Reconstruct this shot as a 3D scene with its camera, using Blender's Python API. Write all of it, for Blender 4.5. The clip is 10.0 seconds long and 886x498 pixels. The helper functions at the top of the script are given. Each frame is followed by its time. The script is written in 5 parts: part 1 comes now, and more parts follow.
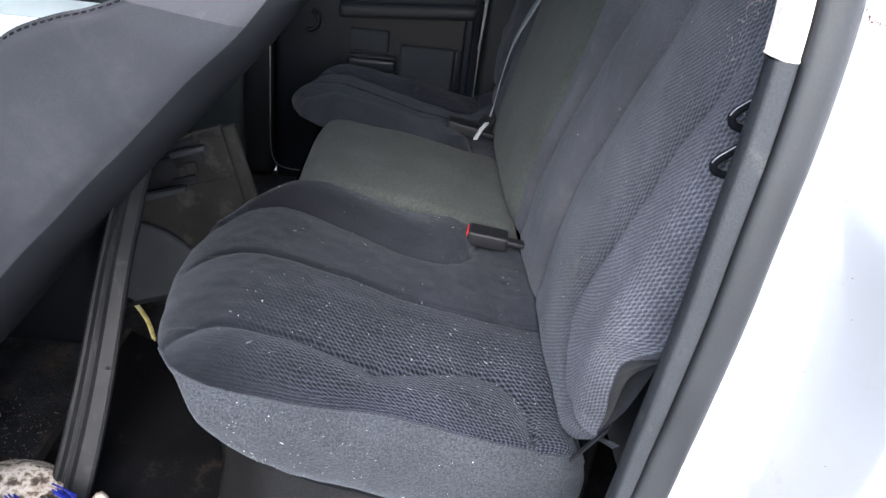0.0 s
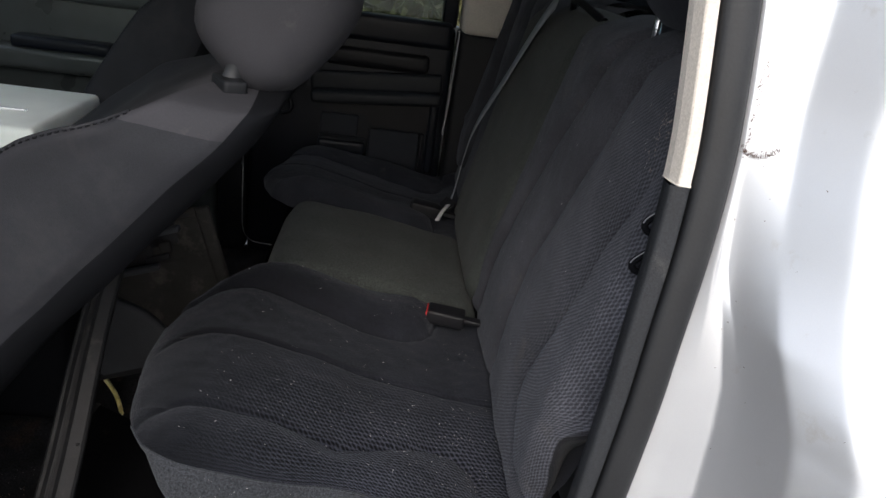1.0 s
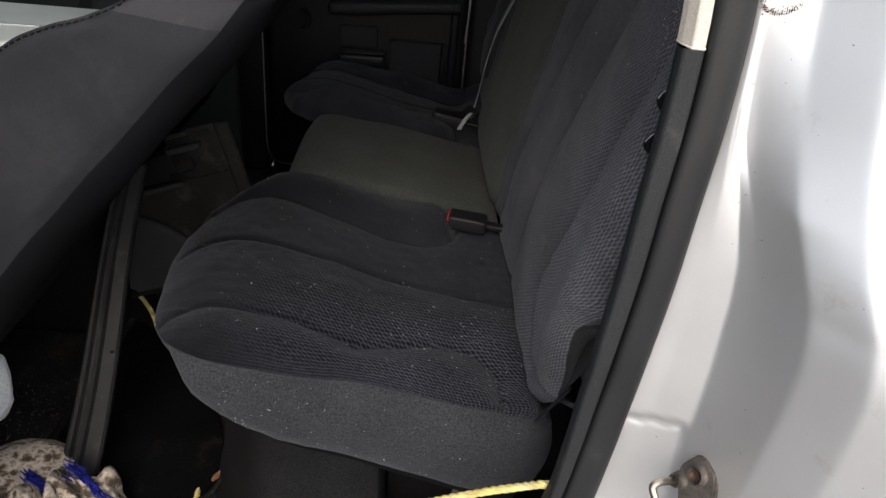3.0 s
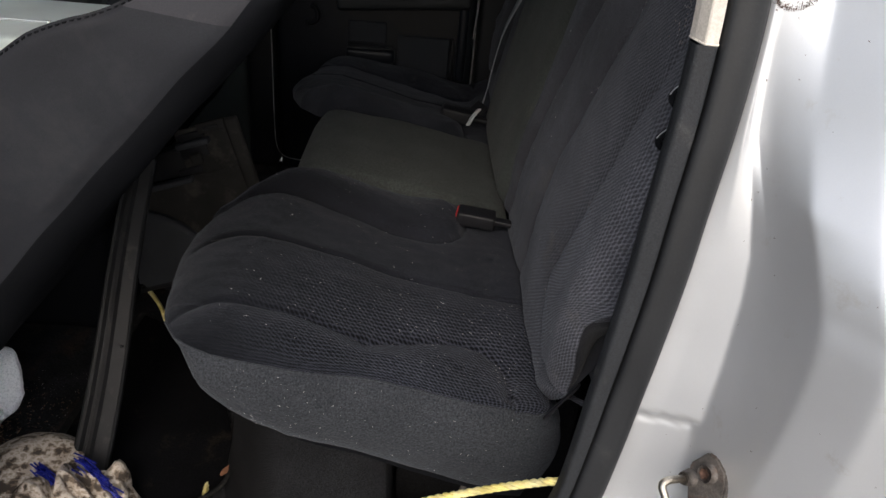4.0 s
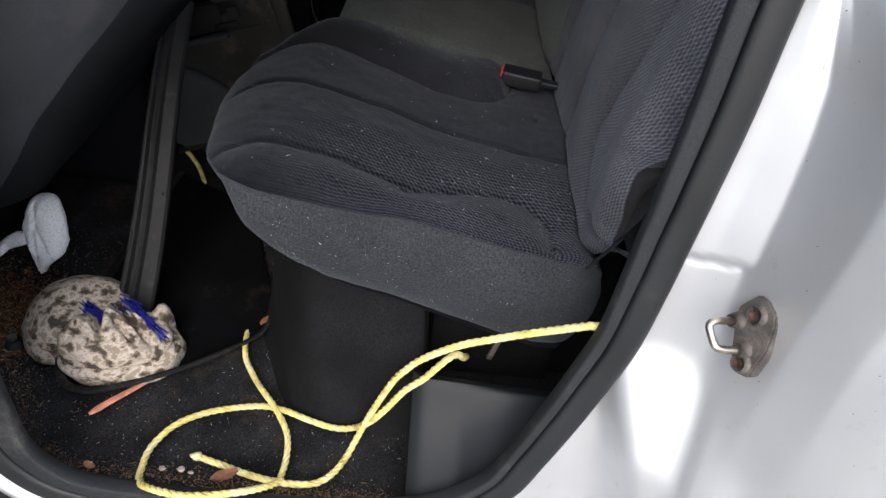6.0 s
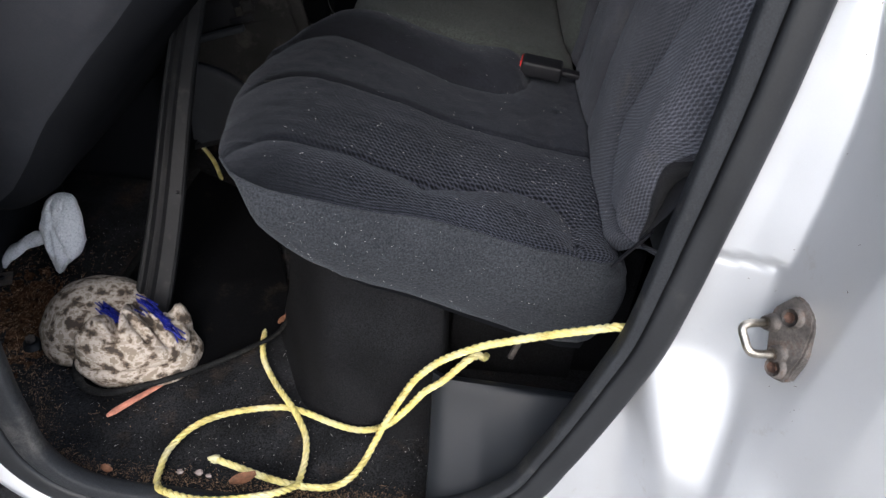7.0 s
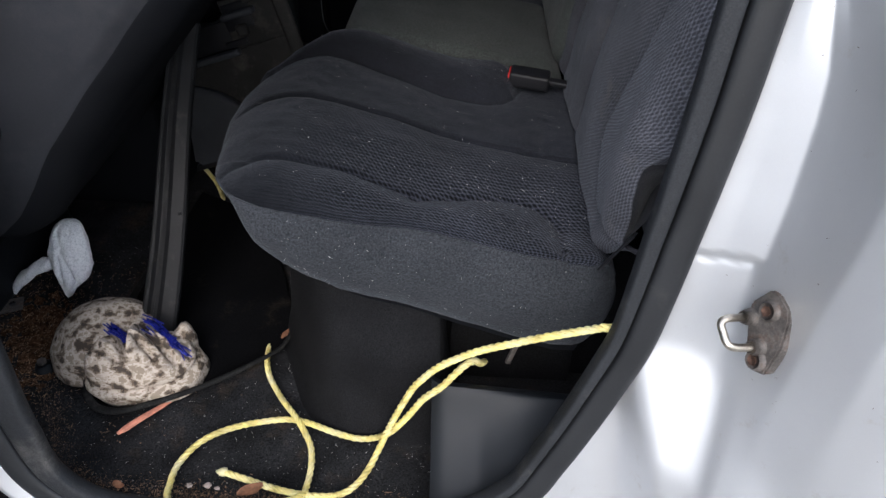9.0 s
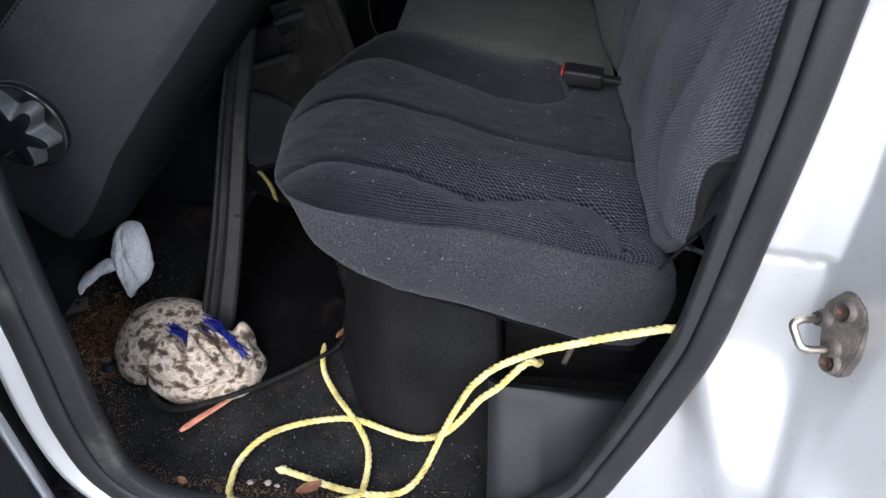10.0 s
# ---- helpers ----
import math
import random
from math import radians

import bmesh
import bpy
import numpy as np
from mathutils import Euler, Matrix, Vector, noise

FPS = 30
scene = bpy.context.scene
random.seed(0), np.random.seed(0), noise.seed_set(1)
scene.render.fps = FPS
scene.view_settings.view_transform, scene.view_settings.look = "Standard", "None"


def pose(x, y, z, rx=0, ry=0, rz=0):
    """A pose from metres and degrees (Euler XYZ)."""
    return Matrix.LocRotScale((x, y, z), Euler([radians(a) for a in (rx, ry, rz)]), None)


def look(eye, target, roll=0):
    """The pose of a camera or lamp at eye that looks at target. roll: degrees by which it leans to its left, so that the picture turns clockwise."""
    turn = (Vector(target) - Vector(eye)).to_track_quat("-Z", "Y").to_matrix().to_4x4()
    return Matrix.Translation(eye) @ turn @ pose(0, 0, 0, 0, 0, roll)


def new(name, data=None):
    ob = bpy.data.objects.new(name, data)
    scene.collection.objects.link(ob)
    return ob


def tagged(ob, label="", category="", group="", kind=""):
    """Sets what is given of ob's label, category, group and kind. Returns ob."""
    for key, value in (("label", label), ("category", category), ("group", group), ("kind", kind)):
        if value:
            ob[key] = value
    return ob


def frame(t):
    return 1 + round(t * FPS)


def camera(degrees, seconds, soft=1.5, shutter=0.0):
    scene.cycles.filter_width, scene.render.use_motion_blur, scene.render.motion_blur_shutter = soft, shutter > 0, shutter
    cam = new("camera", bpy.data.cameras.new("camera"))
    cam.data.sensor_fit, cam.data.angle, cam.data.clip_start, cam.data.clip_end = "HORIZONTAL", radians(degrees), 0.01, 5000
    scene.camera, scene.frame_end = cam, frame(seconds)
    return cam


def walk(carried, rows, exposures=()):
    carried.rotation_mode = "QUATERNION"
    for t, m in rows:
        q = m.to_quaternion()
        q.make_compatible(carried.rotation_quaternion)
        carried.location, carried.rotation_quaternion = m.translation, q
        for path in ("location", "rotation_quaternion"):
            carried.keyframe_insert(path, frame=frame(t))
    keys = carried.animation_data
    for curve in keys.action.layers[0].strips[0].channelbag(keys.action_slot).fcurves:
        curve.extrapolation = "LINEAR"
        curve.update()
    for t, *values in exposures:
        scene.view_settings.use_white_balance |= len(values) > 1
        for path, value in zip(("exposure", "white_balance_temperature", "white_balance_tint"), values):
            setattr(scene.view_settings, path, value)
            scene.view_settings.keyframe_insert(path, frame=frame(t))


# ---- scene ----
cam = camera(64.1, 10.0)
PATH = [
    (0, (0.095, -0.014, 0.976), (0.221, 1.733, 0.01), 7.2),
    (0.5, (0.103, -0.07, 1.02), (0.22, 1.74, 0.178), 8.1),
    (1, (0.106, -0.079, 1.043), (0.296, 1.747, 0.249), 8.2),
    (1.5, (0.1, -0.08, 1.015), (0.294, 1.697, 0.117), 8.4),
    (2, (0.104, -0.079, 1.007), (0.28, 1.693, 0.097), 8.7),
    (2.5, (0.14, -0.086, 1.001), (0.266, 1.658, 0.029), 6.0),
    (4, (0.137, -0.084, 1.0), (0.223, 1.648, 0.004), 5.3),
    (4.5, (0.126, -0.085, 0.984), (0.192, 1.618, -0.063), 5.6),
    (5, (0.119, -0.1, 0.945), (0.178, 1.525, -0.22), 7.5),
    (5.5, (0.121, -0.116, 0.934), (0.168, 1.474, -0.278), 7.0),
    (7, (0.125, -0.076, 0.921), (0.098, 1.473, -0.343), 4.5),
    (7.5, (0.128, -0.08, 0.928), (0.069, 1.486, -0.314), 3.1),
    (8, (0.136, -0.078, 0.918), (0.091, 1.463, -0.357), 3.3),
    (8.5, (0.14, -0.086, 0.922), (0.067, 1.457, -0.349), 1.8),
    (9, (0.149, -0.097, 0.937), (0.092, 1.471, -0.304), 1.6),
    (9.5, (0.144, -0.102, 0.942), (0.026, 1.46, -0.302), -0.4),
    (10, (0.129, -0.096, 0.938), (-0.046, 1.46, -0.306), -1.4),
]
EXPOSURES = [(0.0, 2.04, 5800, 10), (0.5, 1.64, 6200, 10), (1.0, 0.24, 6300, 10), (1.5, -0.01, 6700, 10), (2.0, -0.06, 6800, 10), (2.5, 0.17, 6700, 10), (4.0, 0.04, 6500, 10), (4.5, 0.49, 6400, 10), (5.0, 0.94, 6300, 10), (5.5, 0.49, 6200, 10), (7.0, 0.49, 6000, 10), (7.5, 0.57, 5850, 10), (8.0, 0.42, 5900, 10), (8.5, 0.29, 5900, 10), (9.0, 0.35, 5900, 10), (9.5, 0.35, 5850, 10), (10.0, 0.75, 5850, 10)]
walk(cam, [(t, look(eye, target, roll)) for t, eye, target, roll in PATH], EXPOSURES)

# ---- light ----
world = bpy.data.worlds.new("overcast_sky")
scene.world = world
world.use_nodes = True
_wn, _wl = world.node_tree.nodes, world.node_tree.links
_sky = _wn.new("ShaderNodeTexSky")
_sky.sky_type, _sky.sun_disc = "NISHITA", False
_sky.sun_elevation, _sky.sun_rotation = radians(41), radians(182)
_sky.dust_density, _sky.air_density = 4.0, 1.0
_hs = _wn.new("ShaderNodeHueSaturation")
_hs.inputs["Saturation"].default_value = 0.75
_wl.new(_sky.outputs[0], _hs.inputs["Color"])
_wl.new(_hs.outputs[0], _wn["Background"].inputs["Color"])
_wn["Background"].inputs["Strength"].default_value = 0.21
_sun = bpy.data.lights.new("sun", "SUN")
_sun.energy, _sun.angle, _sun.color = 1.2, radians(125), (0.98, 0.985, 1.0)
new("sun", _sun).matrix_world = look((0.0, -2.9, 3.6), (0.1, 0.7, 0.4))

# ---- materials ----


def rgb(c):
    return (*c, 1.0) if len(c) == 3 else c


def mat(name, col, rough=0.6, metal=0.0, var=0.25, scale=9.0, bump=0.15, bscale=320.0, knit=0.0, kscale=180.0, fade=(), spec=0.5, rvar=0.12, dirt=None, dirt_amount=0.3, dirt_scale=14.0, coat=0.0, sheen=0.0, grain=0.0, gscale=350.0, nap=(1.0, 1.0, 1.0), end_shade=None):
    """A surface: two scales of colour variation, roughness variation, fine relief, and if asked a honeycomb knit or dirt patches."""
    m = bpy.data.materials.new(name)
    m.use_nodes = True
    n, l = m.node_tree.nodes, m.node_tree.links
    b = n["Principled BSDF"]
    tc = n.new("ShaderNodeTexCoord")
    big, fine = n.new("ShaderNodeTexNoise"), n.new("ShaderNodeTexNoise")
    big.inputs["Scale"].default_value, big.inputs["Detail"].default_value = scale, 5.0
    fine.inputs["Scale"].default_value, fine.inputs["Detail"].default_value = bscale, 3.0
    for t in (big, fine):
        l.new(tc.outputs["Object"], t.inputs["Vector"])
    ramp = n.new("ShaderNodeValToRGB")
    ramp.color_ramp.elements[0].position, ramp.color_ramp.elements[1].position = 0.3, 0.7
    ramp.color_ramp.elements[0].color = rgb([c * (1 - var) for c in col])
    ramp.color_ramp.elements[1].color = rgb([min(1, c * (1 + var)) for c in col])
    l.new(big.outputs["Fac"], ramp.inputs["Fac"])
    fm = n.new("ShaderNodeMix")
    fm.data_type, fm.blend_type = "RGBA", "OVERLAY"
    fm.inputs["Factor"].default_value = min(1, var * 1.4)
    l.new(ramp.outputs["Color"], fm.inputs[6])
    l.new(fine.outputs["Fac"], fm.inputs[7])
    colour, height, fuzz = fm.outputs[2], fine.outputs["Fac"], None
    if knit:
        vo = n.new("ShaderNodeTexVoronoi")
        vo.voronoi_dimensions = "2D"
        vo.inputs["Scale"].default_value, vo.inputs["Randomness"].default_value = kscale, 0.16
        sp, cb = n.new("ShaderNodeSeparateXYZ"), n.new("ShaderNodeCombineXYZ")
        l.new(tc.outputs["Object"], sp.inputs[0])
        um, us = n.new("ShaderNodeUVMap"), n.new("ShaderNodeSeparateXYZ")
        um.uv_map = "cloth"
        l.new(um.outputs[0], us.inputs[0])
        sh = n.new("ShaderNodeMath")
        sh.operation, sh.inputs[1].default_value = "MULTIPLY_ADD", 0.5
        l.new(us.outputs["Y"], sh.inputs[0])
        l.new(us.outputs["X"], sh.inputs[2])
        sq = n.new("ShaderNodeMath")
        sq.operation, sq.inputs[1].default_value = "MULTIPLY", 0.866
        l.new(us.outputs["Y"], sq.inputs[0])
        l.new(sh.outputs[0], cb.inputs["X"])
        l.new(sq.outputs[0], cb.inputs["Y"])
        l.new(cb.outputs[0], vo.inputs["Vector"])
        amount = None
        for axis, lo, hi in fade:
            mr = n.new("ShaderNodeMapRange")
            mr.interpolation_type = "SMOOTHSTEP"
            mr.inputs["From Min"].default_value, mr.inputs["From Max"].default_value = min(lo, hi), max(lo, hi)
            mr.inputs["To Min"].default_value, mr.inputs["To Max"].default_value = (0.0, knit) if lo < hi else (knit if amount is None else 1.0, 0.0)
            l.new(sp.outputs[axis], mr.inputs["Value"])
            if amount is None:
                amount = mr.outputs[0]
            else:
                mu = n.new("ShaderNodeMath")
                mu.operation = "MULTIPLY"
                l.new(amount, mu.inputs[0])
                l.new(mr.outputs[0], mu.inputs[1])
                amount = mu.outputs[0]
        kr = n.new("ShaderNodeMapRange")
        kr.inputs["From Min"].default_value, kr.inputs["From Max"].default_value = 0.27, 0.56
        kr.inputs["To Min"].default_value, kr.inputs["To Max"].default_value = 0.35, 3.3
        l.new(vo.outputs["Distance"], kr.inputs["Value"])
        km = n.new("ShaderNodeMix")
        km.data_type, km.blend_type = "RGBA", "MULTIPLY"
        if amount is None:
            km.inputs["Factor"].default_value = knit
        else:
            l.new(amount, km.inputs["Factor"])
        l.new(colour, km.inputs[6])
        l.new(kr.outputs[0], km.inputs[7])
        ad = n.new("ShaderNodeMath")
        ad.operation = "MULTIPLY_ADD"
        ad.inputs[1].default_value = 2.2 * knit
        if amount is not None:
            l.new(amount, ad.inputs[1])
        l.new(vo.outputs["Distance"], ad.inputs[0])
        l.new(fine.outputs["Fac"], ad.inputs[2])
        ks = n.new("ShaderNodeMapRange")
        ks.inputs["From Min"].default_value, ks.inputs["From Max"].default_value = 0.25, 0.58
        ks.inputs["To Min"].default_value, ks.inputs["To Max"].default_value = 0.35 * sheen, 1.9 * sheen
        l.new(vo.outputs["Distance"], ks.inputs["Value"])
        kx = n.new("ShaderNodeMix")
        kx.inputs[2].default_value = sheen
        if amount is None:
            kx.inputs[0].default_value = knit
        else:
            l.new(amount, kx.inputs[0])
        l.new(ks.outputs[0], kx.inputs[3])
        fuzz = kx.outputs[0]
        colour, height = km.outputs[2], ad.outputs[0]
    if end_shade:  # shade put into the colour: cloth darker at one end along x
        lo, hi, first, last = end_shade
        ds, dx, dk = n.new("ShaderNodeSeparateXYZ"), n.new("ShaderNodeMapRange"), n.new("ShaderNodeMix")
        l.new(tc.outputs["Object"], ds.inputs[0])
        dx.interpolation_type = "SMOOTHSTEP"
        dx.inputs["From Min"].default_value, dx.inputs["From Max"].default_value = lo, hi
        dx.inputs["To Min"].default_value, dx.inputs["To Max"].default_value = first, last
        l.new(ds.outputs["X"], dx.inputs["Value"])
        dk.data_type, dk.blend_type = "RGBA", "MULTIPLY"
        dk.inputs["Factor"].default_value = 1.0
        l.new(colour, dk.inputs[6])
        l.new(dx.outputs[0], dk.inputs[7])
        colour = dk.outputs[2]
    if dirt:
        dn = n.new("ShaderNodeTexNoise")
        dn.inputs["Scale"].default_value, dn.inputs["Detail"].default_value, dn.inputs["Roughness"].default_value = dirt_scale, 8.0, 0.7
        l.new(tc.outputs["Object"], dn.inputs["Vector"])
        dr = n.new("ShaderNodeMapRange")
        dr.inputs["From Min"].default_value, dr.inputs["From Max"].default_value = 0.62 - 0.25 * dirt_amount, 0.78
        l.new(dn.outputs["Fac"], dr.inputs["Value"])
        dm = n.new("ShaderNodeMix")
        dm.data_type = "RGBA"
        l.new(dr.outputs[0], dm.inputs["Factor"])
        l.new(colour, dm.inputs[6])
        dm.inputs[7].default_value = rgb(dirt)
        colour = dm.outputs[2]
    if grain:
        gn, gr, gm = n.new("ShaderNodeTexNoise"), n.new("ShaderNodeMapRange"), n.new("ShaderNodeMix")
        gn.inputs["Scale"].default_value, gn.inputs["Detail"].default_value, gn.inputs["Roughness"].default_value = gscale, 2.0, 0.65
        l.new(tc.outputs["Object"], gn.inputs["Vector"])
        gr.inputs["From Min"].default_value, gr.inputs["From Max"].default_value = 0.36, 0.64
        gr.inputs["To Min"].default_value, gr.inputs["To Max"].default_value = 1 - grain, 1 + grain
        gr.clamp = False
        l.new(gn.outputs["Fac"], gr.inputs["Value"])
        gm.data_type, gm.blend_type, gm.clamp_result = "RGBA", "MULTIPLY", True
        gm.inputs["Factor"].default_value = 1.0
        l.new(colour, gm.inputs[6])
        l.new(gr.outputs[0], gm.inputs[7])
        colour = gm.outputs[2]
    l.new(colour, b.inputs["Base Color"])
    rr = n.new("ShaderNodeMapRange")
    rr.inputs["To Min"].default_value, rr.inputs["To Max"].default_value = max(0.02, rough - rvar), min(1, rough + rvar)
    l.new(big.outputs["Fac"], rr.inputs["Value"])
    l.new(rr.outputs[0], b.inputs["Roughness"])
    b.inputs["Metallic"].default_value = metal
    b.inputs["Specular IOR Level"].default_value = spec
    b.inputs["Coat Weight"].default_value = coat
    b.inputs["Coat Roughness"].default_value = 0.12
    b.inputs["Sheen Weight"].default_value = sheen
    if fuzz:
        l.new(fuzz, b.inputs["Sheen Weight"])
    b.inputs["Sheen Roughness"].default_value = 0.5
    b.inputs["Sheen Tint"].default_value = rgb(nap)
    if bump:
        bp = n.new("ShaderNodeBump")
        bp.inputs["Strength"].default_value, bp.inputs["Distance"].default_value = bump, 0.0015
        l.new(height, bp.inputs["Height"])
        l.new(bp.outputs["Normal"], b.inputs["Normal"])
    return m


def glass_mat(name, tint):
    m = bpy.data.materials.new(name)
    m.use_nodes = True
    n, l = m.node_tree.nodes, m.node_tree.links
    out = n["Material Output"]
    n.remove(n["Principled BSDF"])
    tr, gl, mx, fr = n.new("ShaderNodeBsdfTransparent"), n.new("ShaderNodeBsdfGlossy"), n.new("ShaderNodeMixShader"), n.new("ShaderNodeFresnel")
    tr.inputs["Color"].default_value = rgb(tint)
    gl.inputs["Roughness"].default_value = 0.03
    l.new(fr.outputs[0], mx.inputs[0])
    l.new(tr.outputs[0], mx.inputs[1])
    l.new(gl.outputs[0], mx.inputs[2])
    l.new(mx.outputs[0], out.inputs["Surface"])
    return m


def camo_mat(name):
    """Tan digital camouflage: small square cells in four shades."""
    m = bpy.data.materials.new(name)
    m.use_nodes = True
    n, l = m.node_tree.nodes, m.node_tree.links
    b = n["Principled BSDF"]
    tc, sn, no, rp = n.new("ShaderNodeTexCoord"), n.new("ShaderNodeVectorMath"), n.new("ShaderNodeTexNoise"), n.new("ShaderNodeValToRGB")
    sn.operation = "SNAP"
    sn.inputs[1].default_value = (0.0020, 0.0020, 0.0020)
    l.new(tc.outputs["Object"], sn.inputs[0])
    no.inputs["Scale"].default_value, no.inputs["Detail"].default_value = 58.0, 3.0
    no.inputs["Roughness"].default_value = 0.5
    st = n.new("ShaderNodeVectorMath")
    st.operation = "MULTIPLY"
    st.inputs[1].default_value = (0.8, 0.9, 1.2)
    l.new(sn.outputs[0], st.inputs[0])
    l.new(st.outputs[0], no.inputs["Vector"])
    rp.color_ramp.interpolation = "CONSTANT"
    e = rp.color_ramp.elements
    e[0].position, e[0].color = 0.0, (0.060, 0.044, 0.032, 1)
    e[1].position, e[1].color = 0.40, (0.155, 0.115, 0.080, 1)
    for p, c in ((0.455, (0.38, 0.315, 0.25, 1)), (0.515, (0.52, 0.45, 0.375, 1)), (0.59, (0.29, 0.235, 0.175, 1))):
        x = e.new(p)
        x.color = c
    l.new(no.outputs["Fac"], rp.inputs["Fac"])
    l.new(rp.outputs["Color"], b.inputs["Base Color"])
    b.inputs["Roughness"].default_value = 0.85
    fn, bp = n.new("ShaderNodeTexNoise"), n.new("ShaderNodeBump")
    fn.inputs["Scale"].default_value = 500.0
    l.new(tc.outputs["Object"], fn.inputs["Vector"])
    bp.inputs["Strength"].default_value, bp.inputs["Distance"].default_value = 0.2, 0.001
    l.new(fn.outputs["Fac"], bp.inputs["Height"])
    l.new(bp.outputs["Normal"], b.inputs["Normal"])
    return m


# the cushion's front end is darkened in the colour for the shade there
KNIT = mat("charcoal_knit_cushion", (0.0084, 0.0089, 0.0117), 0.9, var=0.3, knit=0.95, kscale=142, fade=(("X", -0.26, -0.06), ("Y", 0.05, -0.16)), bump=0.9, bscale=600, sheen=0.095, spec=0.1, end_shade=(-0.26, 0.24, 0.70, 1.95), grain=0.3, gscale=520, nap=(0.82, 0.88, 1.0))
# brighter copy of the cushion knit: light on the backrest is in the colour
KNITB = mat("lit_charcoal_knit_back", (0.055, 0.056, 0.065), 0.9, var=0.3, knit=0.38, kscale=148, fade=(("Y", 0.06, -0.18),), bump=0.8, bscale=600, sheen=0.10, spec=0.1, dirt=(0.09, 0.085, 0.08), dirt_amount=0.1, grain=0.25, gscale=520, nap=(0.82, 0.88, 1.0))
# lifted in colour so that the far seat looks better lit
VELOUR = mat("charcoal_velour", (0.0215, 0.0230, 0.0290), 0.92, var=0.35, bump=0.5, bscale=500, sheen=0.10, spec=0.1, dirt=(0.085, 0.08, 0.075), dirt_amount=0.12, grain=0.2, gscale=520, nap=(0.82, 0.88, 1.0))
VALANCE = mat("grey_valance_cloth", (0.0300, 0.0322, 0.0362), 0.93, var=0.2, scale=7, bump=1.0, bscale=300, sheen=0.10, spec=0.1, grain=0.36, gscale=430, nap=(0.82, 0.88, 1.0))
OLIVE = mat("olive_grey_cloth", (0.0490, 0.0545, 0.0510), 0.92, var=0.2, bump=0.4, bscale=450, sheen=0.06, spec=0.15, dirt=(0.075, 0.07, 0.06), dirt_amount=0.12, grain=0.3)
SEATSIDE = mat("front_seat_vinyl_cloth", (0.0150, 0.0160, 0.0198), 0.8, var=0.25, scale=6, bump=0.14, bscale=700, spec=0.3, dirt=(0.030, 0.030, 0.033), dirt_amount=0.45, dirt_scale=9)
# darker copy of the seat cover, with the rear face's shade in its colour
SEATBACK = mat("shaded_seat_back_vinyl", (0.0065, 0.007, 0.0085), 0.92, var=0.2, bump=0.2, bscale=600, spec=0.08)
THREAD = mat("seam_thread", (0.008, 0.008, 0.009), 0.9, var=0.2, bump=0)
CARPET = mat("black_carpet", (0.0200, 0.0200, 0.0212), 0.97, var=0.45, scale=14, bump=0.8, bscale=420, spec=0.08, dirt=(0.070, 0.050, 0.034), dirt_amount=0.35, dirt_scale=9, grain=0.45, gscale=420)
MATRUB = mat("black_rubber_mat", (0.0035, 0.0035, 0.004), 0.85, var=0.3, bump=0.3, bscale=500, spec=0.06, dirt=(0.03, 0.024, 0.018), dirt_amount=0.12, grain=0.4)
BASECARPET = mat("charcoal_base_carpet", (0.0115, 0.0115, 0.0125), 0.97, var=0.35, bump=0.8, bscale=420, spec=0.1, grain=0.4, gscale=450)
PLASTIC = mat("grey_interior_plastic", (0.027, 0.029, 0.032), 0.5, var=0.15, bump=0.25, bscale=900, spec=0.5, dirt=(0.11, 0.105, 0.10), dirt_amount=0.1)
SILLP = mat("pebbled_sill_plastic", (0.0180, 0.0198, 0.0228), 0.60, var=0.2, bump=0.4, bscale=650, spec=0.35, dirt=(0.085, 0.082, 0.078), dirt_amount=0.2, grain=0.25, gscale=500)
DARKPLASTIC = mat("dark_interior_plastic", (0.009, 0.010, 0.012), 0.55, var=0.2, bump=0.2, bscale=900, spec=0.25)
# shaded copy of the cab plastic: the far rear door's shade is in its colour
FARPLASTIC = mat("shaded_door_plastic", (0.0055, 0.0072, 0.0115), 0.38, var=0.2, bump=0.2, bscale=900, spec=0.25)
DOORCLOTH = mat("door_panel_cloth", (0.014, 0.017, 0.023), 0.85, var=0.2, bump=0.3, bscale=500)
BEIGE = mat("beige_pillar_plastic", (0.66, 0.61, 0.54), 0.6, var=0.06, bump=0.2, bscale=420, dirt=(0.40, 0.34, 0.27), dirt_amount=0.08, grain=0.08, gscale=420)
RUBBER = mat("black_weatherstrip", (0.0128, 0.0138, 0.0156), 0.48, var=0.2, scale=12, bump=0.12, bscale=300, spec=0.45, dirt=(0.060, 0.058, 0.056), dirt_amount=0.15, dirt_scale=8)
PAINT = mat("silver_paint", (0.685, 0.695, 0.71), 0.46, metal=0.76, var=0.05, scale=6, bump=0.03, bscale=900, coat=0.04, rvar=0.05, dirt=(0.56, 0.54, 0.51), dirt_amount=0.05, dirt_scale=22)
STEEL = mat("weathered_striker_steel", (0.115, 0.102, 0.092), 0.6, metal=0.35, var=0.5, scale=60, bump=0.5, bscale=400, dirt=(0.10, 0.045, 0.02), dirt_amount=0.4, dirt_scale=70)
BRIGHT = mat("worn_bright_steel", (0.55, 0.5, 0.42), 0.32, metal=1.0, var=0.3, scale=50, bump=0.2, bscale=500)
RUST = mat("rusty_bolt", (0.10, 0.055, 0.038), 0.8, metal=0.4, var=0.5, scale=120, bump=0.5, bscale=600)
TRIMSTRIP = mat("grey_trim_strip_plastic", (0.0145, 0.0145, 0.0155), 0.55, var=0.3, scale=18, bump=0.2, bscale=600, spec=0.22, dirt=(0.05, 0.048, 0.044), dirt_amount=0.2, dirt_scale=30)
